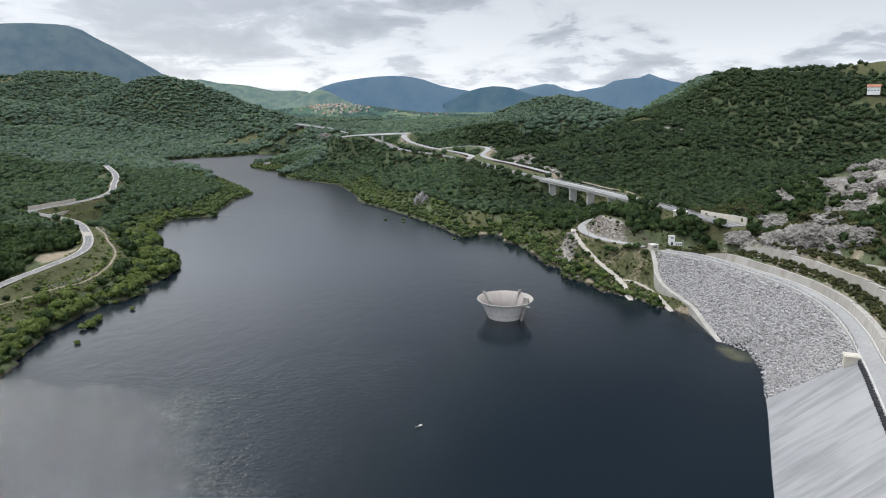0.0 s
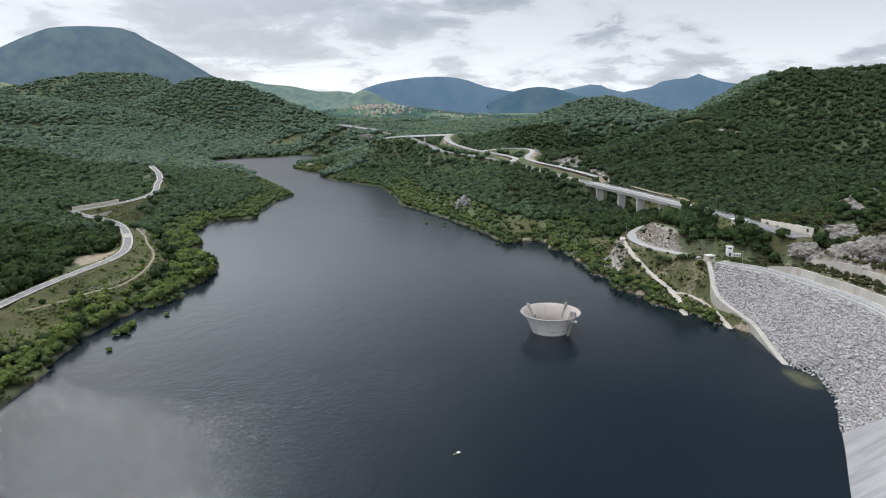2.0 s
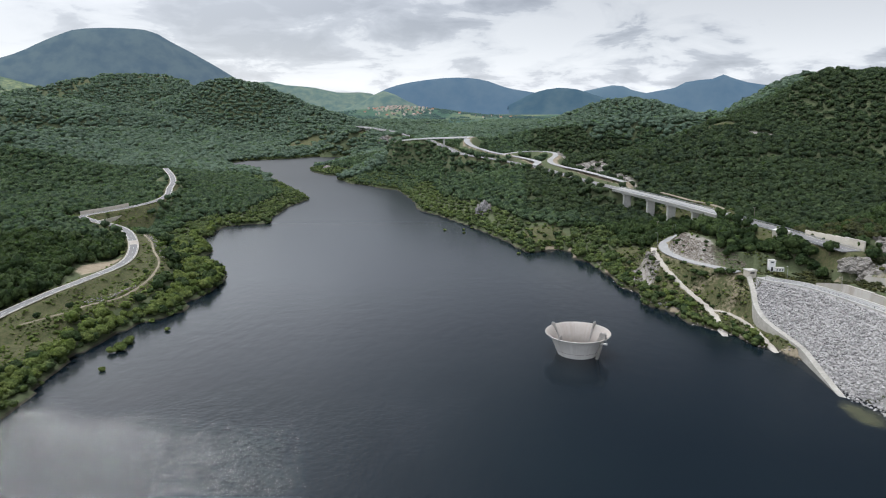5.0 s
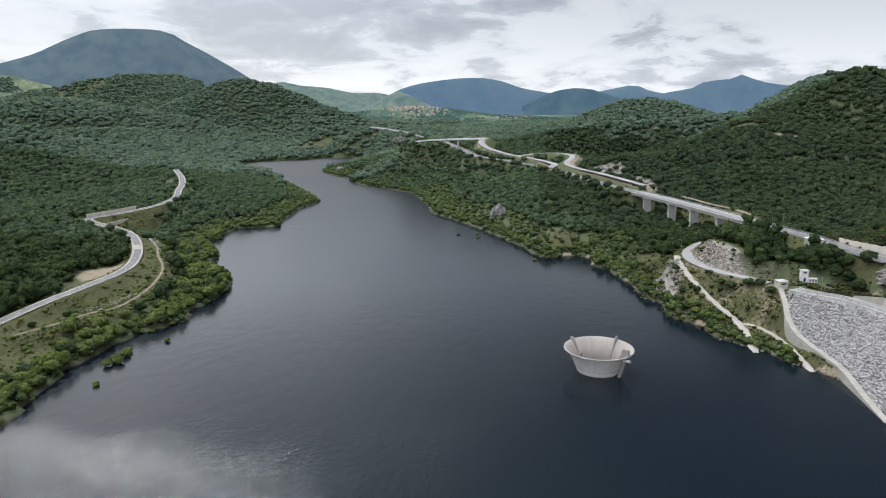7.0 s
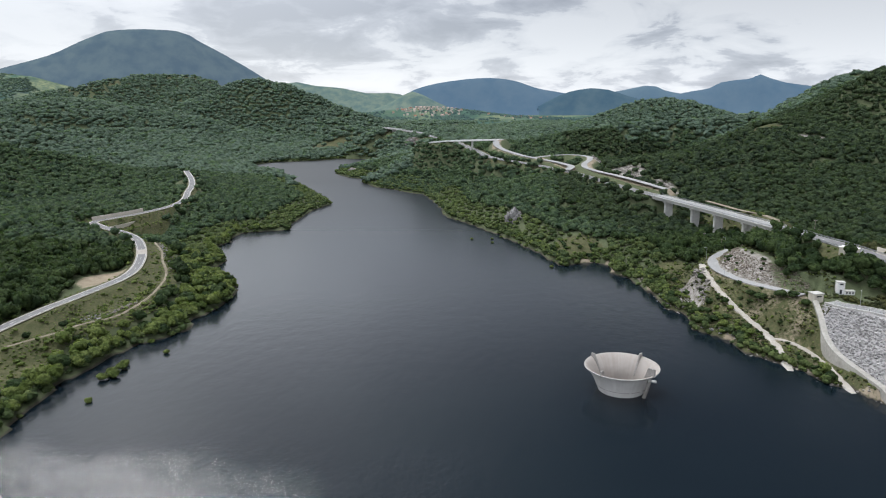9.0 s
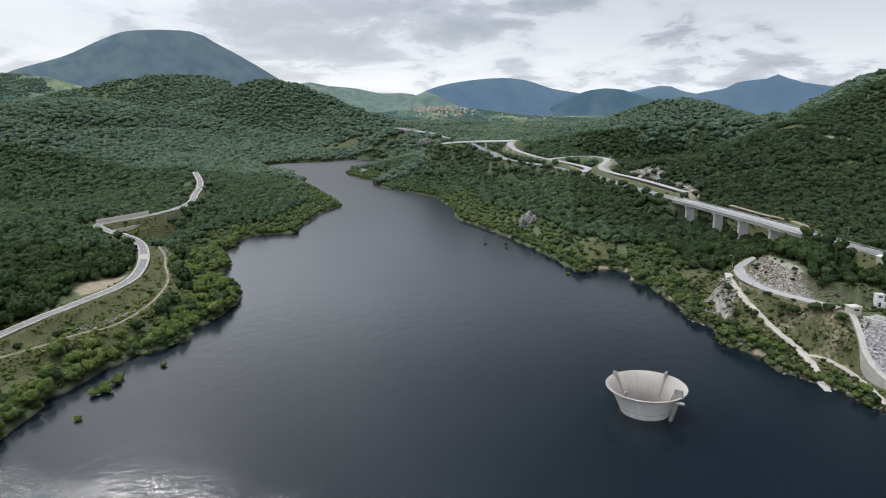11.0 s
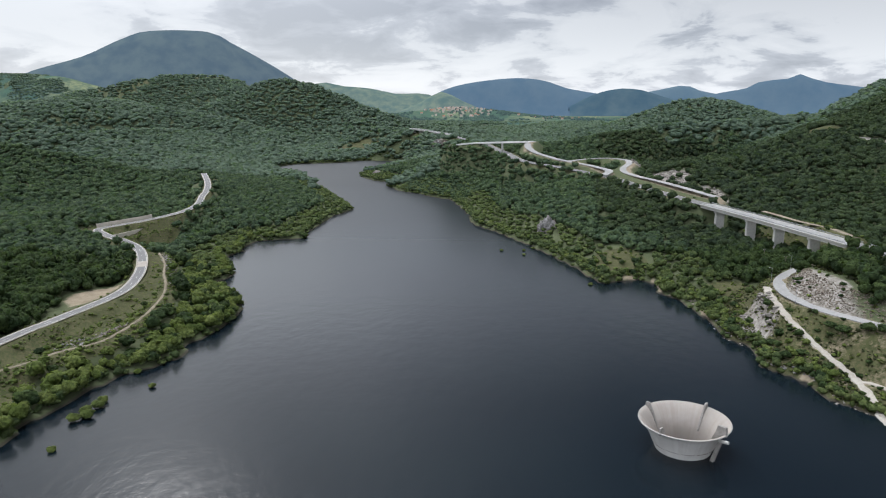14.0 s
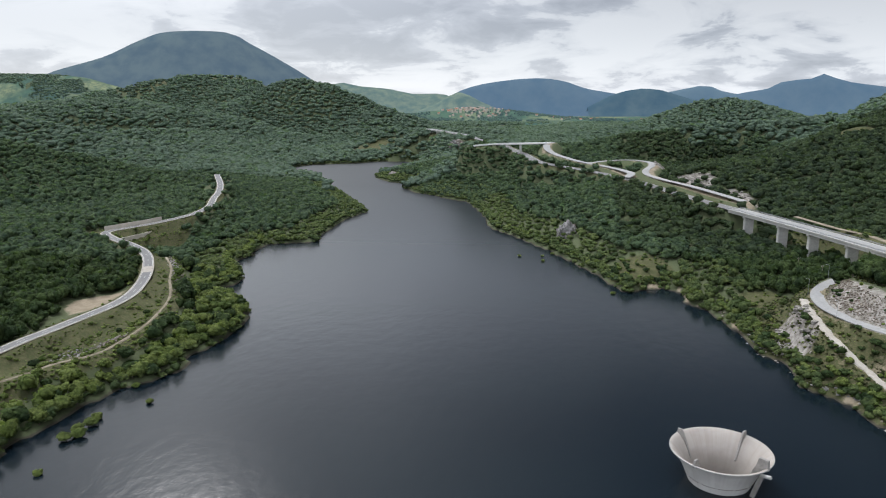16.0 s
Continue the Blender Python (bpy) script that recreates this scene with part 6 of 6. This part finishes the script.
# the fissured cliff above the benches and the rocky gully over it
for i, (x, y, rx, ry, h) in enumerate(((193, 369, 8, 6, 5), (199, 361, 9, 7, 6), (205, 351, 9, 8, 6.5), (211, 343, 9, 8, 7), (217, 334, 10, 8, 8), (222, 324, 10, 9, 8), (226, 313, 10, 8, 7),
                                        (227, 341, 9, 9, 5), (235, 346, 9, 8, 4.5), (243, 349, 10, 8, 4.5), (250, 360, 10, 9, 4.5), (258, 370, 11, 9, 4.5), (264, 360, 10, 9, 4), (214, 371, 4, 4, 6), (229, 368, 6, 5, 4), (334, 452, 9.4, 8, 6), (322, 456, 9.4, 8, 6), (314, 442, 9.4, 9, 7), (304, 430, 9.4, 9, 7), (296, 418, 9.4, 9, 7), (288, 409, 9.4, 8, 6), (279, 401, 9.4, 9, 7), (270, 394, 9.4, 8, 6), (262, 384, 9.4, 9, 6), (310, 416, 9, 8, 5), (252, 376, 9, 8, 6), (340, 440, 9, 8, 5))):
    crag("rock", "grey fissured limestone cliff above the dam", x, y, rx, ry, h, 20 + 3.7 * i)


def loose_rocks():
    X, Y = scatter(80, 290, 300, 480, 1.7, 41)
    Z = ground_z(X, Y)
    rock = cover_of(X, Y, Z)[2]
    rng = np.random.RandomState(42)
    _, e = dam_face(X, Y)
    keep = (rng.rand(len(X)) < rock * 0.8) & ((e > 30) | ((e > 24) & (Y > 335)) | (e < -2) | (Y > 384)) & (Z > 0.2) & (to_line(X, Y, SERVICE_ROAD)[0] > 3.4) & (to_line(X, Y, HIGHWAY[:30])[0] > 7)
    size = rng.uniform(0.4, 1.3, len(X)) ** 1.4
    size = np.where((Z > 26) & (X > 190), size * 1.7, size)
    keep = keep & (ellipse(X, Y, *SCREE) < 0.1)
    boulders("loose_rocks", "pale limestone blocks scattered over the slopes", X[keep], Y[keep], Z[keep] + 0.1, size[keep], 0.8, 43, M_SCREE)
    # broken stone on the face of the bank over the service road
    X, Y = scatter(122, 158, 400, 480, 0.72, 49)
    q, _, side = to_line(X, Y, BANKS[0][0])
    keep = (side > 0) & (q < 10.5) & (to_line(X, Y, SERVICE_ROAD)[0] > 3.6) & (rng.rand(len(X)) < 0.35 + 0.6 * fbm(X, Y, 7, 72, 2))
    boulders("talus", "tan and brown broken stone on the bank above the road", X[keep], Y[keep], ground_z(X[keep], Y[keep]) + 0.05, rng.uniform(0.22, 0.58, keep.sum()), 0.7, 50, M_TALUS)
    X, Y = scatter(40, 200, 620, 880, 2.6, 44)
    Z = ground_z(X, Y)
    keep = rng.rand(len(X)) < cover_of(X, Y, Z)[2] * 0.8
    boulders("cutting_rocks", "broken pale rock in the road cuttings", X[keep], Y[keep], Z[keep], rng.uniform(0.6, 1.8, keep.sum()), 0.8, 45, M_SCREE)
    # a heap of white stones and the stony gully on the west bank
    t = rng.rand(300)
    X = np.interp(t, [0, 1], [-188, -173]) + rng.normal(0, 2.0, 300)
    Y = np.interp(t, [0, 1], [376, 400]) + rng.normal(0, 2.5, 300)
    boulders("stone_heap", "heap of white stones in the meadow", X, Y, ground_z(X, Y) + rng.uniform(0, 0.8, 300), rng.uniform(0.25, 0.6, 300), 0.7, 46, M_CLIFF)
    t = rng.rand(360)
    X = np.interp(t, [0, 0.5, 1], [-184, -203, -222]) + rng.normal(0, 1.4, 360)
    Y = np.interp(t, [0, 0.5, 1], [470, 503, 532]) + rng.normal(0, 1.6, 360)
    boulders("gully_stones", "pale stones in a dry gully", X, Y, ground_z(X, Y) + 0.1, rng.uniform(0.2, 0.45, 360), 0.6, 47, M_CLIFF)
    # the foot of the east bank
    P = smooth_line([(*q, 0) for q in EAST_SHORE[22:34]], 0.7)
    X, Y = P[:, 0] + rng.normal(1.0, 1.3, len(P)), P[:, 1] + rng.normal(0, 1.0, len(P))
    keep = (fbm(X, Y, 25, 60, 2) > 0.46) | (Y < 450)
    X, Y = X[keep], Y[keep]
    boulders("shore_rocks", "pale rocks along the waterline", X, Y, np.maximum(ground_z(X, Y), -0.2), rng.uniform(0.25, 0.8, len(X)), 0.6, 48, M_CLIFF)


loose_rocks()


# ---------------------------------------------------------------- shrubs and single trees
def shrubs():
    rng = np.random.RandomState(51)
    # broom and scrub on the benches beside the dam and on the cliffs
    X, Y = scatter(100, 330, 150, 466, 2.1, 52)
    Z = ground_z(X, Y)
    _, e = dam_face(X, Y)
    rock = cover_of(X, Y, Z)[2]
    lane = ((e > 11.5) & (e < 19.0)) | ((e > 23.0) & (e < 31.0)) | (e > 34.5)
    clear = to_line(X, Y, HIGHWAY[:30])[0] > 8
    brow = ellipse(X, Y, 211, 426, 28, 30) > 0.1
    keep = lane & (e < 95) & ((Y < 392) | brow & (fbm(X, Y, 12, 98, 2) > 0.5)) & clear & (rng.rand(len(X)) < np.where(e < 35, 1.0, 0.85) * (1 - 0.3 * rock))
    s = rng.uniform(0.8, 1.8, len(X)) * np.where(e > 36, 1.3 + 0.9 * (fbm(X, Y, 15, 96, 2) > 0.52), 1.0)
    plant("slope_scrub", "olive green broom and thorn scrub on the cut slope", "shrubs", X[keep], Y[keep], s[keep], (s * rng.uniform(0.6, 1.0, len(X)))[keep], BUSH_T, M_SHRUB, 53, 0.2)
    # scrub round the tracks, on the marsh and in the meadows
    X, Y = scatter(30, 215, 330, 660, 2.7, 54)
    Z = ground_z(X, Y)
    d = shore_distance(X, Y)
    tr = np.minimum.reduce([to_line(X, Y, TRACK)[0] - 2.2, to_line(X, Y, TRACK_SPUR)[0] - 2, to_line(X, Y, SERVICE_ROAD)[0] - 4.2, to_line(X, Y, PLINTH)[0] - 2.5, to_line(X, Y, HIGHWAY[:60])[0] - 7])
    meadow, earth, rock = cover_of(X, Y, Z)
    _, e = dam_face(X, Y)
    dam_side = (to_line(X, Y, PLINTH)[2] < 0) & (Y < 390)
    thick = np.clip(fbm(X, Y, 24, 61, 3) * 3.2 - 1.0, 0, 1)
    bank = np.clip(1.6 - np.abs(d - 7) / 8, 0, 1) * (Y > 352) * (X < 120)
    marsh = ellipse(X, Y, 62, 560, 34, 50)
    chance = np.maximum(0.55 * thick, np.maximum(0.55 * bank, 0.42 * marsh)) * (1 - 0.8 * rock)
    keep = (tr > 0) & (d > 0.3) & ~dam_side & (meadow + earth > 0.35) & (rng.rand(len(X)) < chance) & (Y > 352 - 18 * (X > 130))
    s = rng.uniform(0.6, 1.5, len(X)) * np.where(bank > 0.3, 1.5, 1.0)
    lite = keep & (rng.rand(len(X)) < 0.55)
    dark = keep & ~lite
    plant("bank_scrub", "light green scrub on the east bank", "shrubs", X[lite], Y[lite], s[lite], (s * rng.uniform(0.6, 1.1, len(X)))[lite], BUSH_T, M_LEAF_LIGHT, 55, 0.2)
    plant("bank_bushes", "dark green bushes on the east bank", "shrubs", X[dark], Y[dark], s[dark] * 1.2, (s * rng.uniform(0.8, 1.2, len(X)))[dark], BUSH_T, M_LEAF, 56, 0.2)
    # dry tussocks and low thorn on the rough bank round the tracks
    X, Y = scatter(96, 168, 322, 492, 1.15, 64)
    Z = ground_z(X, Y)
    tr = np.minimum.reduce([to_line(X, Y, TRACK)[0] - 1.9, to_line(X, Y, TRACK_SPUR)[0] - 1.6, to_line(X, Y, SERVICE_ROAD)[0] - 3.3, to_line(X, Y, PLINTH)[0] - 1.9])
    dam_side = (to_line(X, Y, PLINTH)[2] < 0) & (Y < 390)
    thick = np.clip(fbm(X, Y, 11, 65, 3) * 3.0 - 0.65, 0.3, 1)
    keep = (tr > 0) & ~dam_side & (Z > 0.2) & (ellipse(X, Y, *SCREE) < 0.1) & (rng.rand(len(X)) < thick) & (np.hypot((X - 130) / 40, (Y - 400) / 90) < 1)
    s = rng.uniform(0.3, 0.75, len(X)) + 0.5 * (rng.rand(len(X)) < 0.12)
    for nm, mat, m in (("tussocks", M_SHRUB, keep & (rng.rand(len(X)) < 0.65)), ("herbs", M_LEAF_LIGHT, keep & (rng.rand(len(X)) < 0.3))):
        plant(nm, "rough tussocks and low thorn on the dry bank", "weeds", X[m], Y[m], s[m], (s * rng.uniform(0.5, 1.0, len(X)))[m], SMALL_T, mat, 66, 0.12)
    # tussocks and weeds in the west meadow
    X, Y = scatter(-320, -140, 270, 700, 1.7, 57)
    Z = ground_z(X, Y)
    meadow, earth, rock = cover_of(X, Y, Z)
    tr = np.minimum(to_line(X, Y, WEST_ROAD)[0] - 5.2, to_line(X, Y, FOOTPATH)[0] - 1.6)
    thick = np.clip(fbm(X, Y, 18, 63, 3) * 3.4 - 0.8, 0.1, 1)
    keep = (tr > 0) & (meadow > 0.4) & (earth < 0.3) & (rng.rand(len(X)) < thick * 0.85)
    s = rng.uniform(0.35, 0.95, len(X)) + 1.0 * (rng.rand(len(X)) < 0.08)
    plant("meadow_weeds", "tussocks and low weeds in the meadow", "weeds", X[keep], Y[keep], s[keep], (s * rng.uniform(0.4, 0.9, len(X)))[keep], SMALL_T, M_LEAF_LIGHT, 58, 0.15)


shrubs()

rng = np.random.RandomState(91)
CROWNS = []
for i in range(6):
    V, T = crown(rng, 7, 230, 0.15, 1.0)
    CROWNS.append([tri_mesh("crown", V, T, mat, True) for mat in (M_LEAF, M_LEAF_LIGHT)])


def trunk_mesh():
    """A tapered trunk that forks into limbs, 1 m high to the crown's heart."""
    bm = bmesh.new()
    bmesh.ops.create_cone(bm, cap_ends=True, segments=7, radius1=0.075, radius2=0.045, depth=0.9, matrix=pose(0, 0, 0.35))
    for a in (10, 130, 250):
        m = pose(0, 0, 0.75, 0, 0, a) @ pose(0, 0, 0, 0, 38, 0) @ pose(0, 0, 0.25)
        bmesh.ops.create_cone(bm, cap_ends=True, segments=5, radius1=0.035, radius2=0.012, depth=0.5, matrix=m)
    me = bpy.data.meshes.new("trunk")
    bm.to_mesh(me)
    bm.free()
    me.materials.append(M_BARK)
    return me


TRUNK = trunk_mesh()


def tree(x, y, r, h, kind, light, label, group, name="tree"):
    ob = empty(name, x, y, height_at(x, y) - 0.2, 0)
    tagged(ob, label, name, group)
    ob.scale = (r, r, h)
    ob.rotation_euler = (0, 0, rng.uniform(0, 6.28))
    child("trunk", TRUNK, ob)
    child("crown", CROWNS[kind][light], ob)


# willows and alders standing at the water's edge
P = smooth_line([(*q, 0) for q in WEST_SHORE[3:27]], 4.2)
for q, s in zip(P, sides_of(P)):
    if rng.rand() < 0.85:
        o, r = -rng.uniform(0.5, 7.0), rng.uniform(2.0, 3.4)
        tree(q[0] + s[0] * o, q[1] + s[1] * o, r, r * rng.uniform(0.85, 1.15), rng.randint(6), 1, "bright green willow at the water's edge", "west shore willows")
P = smooth_line([(*q, 0) for q in EAST_SHORE[10:32]], 6.5)
for q, s in zip(P, sides_of(P)):
    if rng.rand() < 0.6:
        o, r = -rng.uniform(1.0, 6.0), rng.uniform(1.6, 3.0)
        tree(q[0] + s[0] * o, q[1] + s[1] * o, r, r * rng.uniform(0.7, 1.05), rng.randint(6), int(rng.rand() < 0.7), "green bush by the lake", "east shore bushes", "bush")
# single trees round the service road, in the gaps and on the skyline
for x, y, r, h in ((163, 468, 5.0, 5.2), (167, 474, 4.6, 5.0), (170, 458, 4.2, 4.6), (163, 482, 4.4, 4.6), (172, 440, 3.8, 4.2), (166, 424, 4.0, 4.4), (171, 412, 4.2, 4.6),
                   (172, 408, 3.9, 4.4), (178, 412, 3.6, 3.0), (184, 396, 4.4, 4.0), (181, 396, 3.6, 3.8), (190, 388, 4.2, 4.4), (183, 380, 3.6, 3.8), (174, 405, 3.4, 3.8),
                   (131, 399, 3.4, 2.0), (128, 404, 2.6, 1.7), (138, 394, 3.4, 2.0), (142, 391, 2.8, 1.8), (145, 384, 2.4, 2.0), (151, 413, 2.8, 2.4), (155, 418, 3.4, 2.9), (159, 409, 3.4, 3.0), (154, 425, 3.0, 2.6), (161, 417, 3.6, 3.2), (156, 433, 3.2, 2.7), (150, 421, 2.2, 1.8), (-178, 428, 1.9, 1.9), (-196, 352, 2.2, 1.8), (-188, 366, 2.4, 2.0), (-181, 410, 1.4, 1.3)):
    tree(x, y, r, h, rng.randint(6), 0, "leafy green tree beside the road", "roadside trees")
for i in range(64):
    x, y = 180 + rng.normal(0, 8), 403 + rng.normal(0, 13)
    r = rng.uniform(2.8, 4.4)
    if to_line(np.array([x]), np.array([y]), YARD)[0][0] > 10 and to_line(np.array([x]), np.array([y]), HIGHWAY[:30])[0][0] > 9:
        tree(x, y, r, r * rng.uniform(0.6, 0.85), rng.randint(6), 0, "leafy green tree on the slope above the yard", "yard trees")
# drowned bushes standing in the lake
for x, y, r in ((-150, 329, 2.6), (-147, 332, 2.8), (-150, 336, 2.4), (-148, 340, 2.6), (-149, 345, 2.2), (-144, 309, 1.7), (-138, 359, 1.7), (-151, 372, 1.8), (-8, 613, 1.6), (8, 615, 1.4), (8, 600, 1.5), (15, 622, 1.6), (46, 522, 1.6), (-147, 470, 1.6)):
    ob = tagged(empty("bush", x, y, -0.5, 0), "half-drowned green bush standing in the lake", "bush", "drowned bushes")
    ob.scale = (r, r, r * 0.72)
    child("crown", CROWNS[rng.randint(6)][1], ob)


def debris():
    ob = tagged(empty("driftwood", 6, 215, 0.05, 20), "pale floating driftwood on the lake", "driftwood")
    bm = bmesh.new()
    bmesh.ops.create_cone(bm, cap_ends=True, segments=8, radius1=0.28, radius2=0.16, depth=2.6, matrix=pose(0, 0, 0.1, 0, 88, 0))
    part("log", bm, M_WOOD, ob)
    bm = bmesh.new()
    bmesh.ops.create_icosphere(bm, subdivisions=2, radius=0.5, matrix=pose(0.7, 0.5, 0.1) @ Matrix.Diagonal((1.2, 0.9, 0.6, 1)))
    part("float", bm, M_WHITE, ob, "white float")


debris()
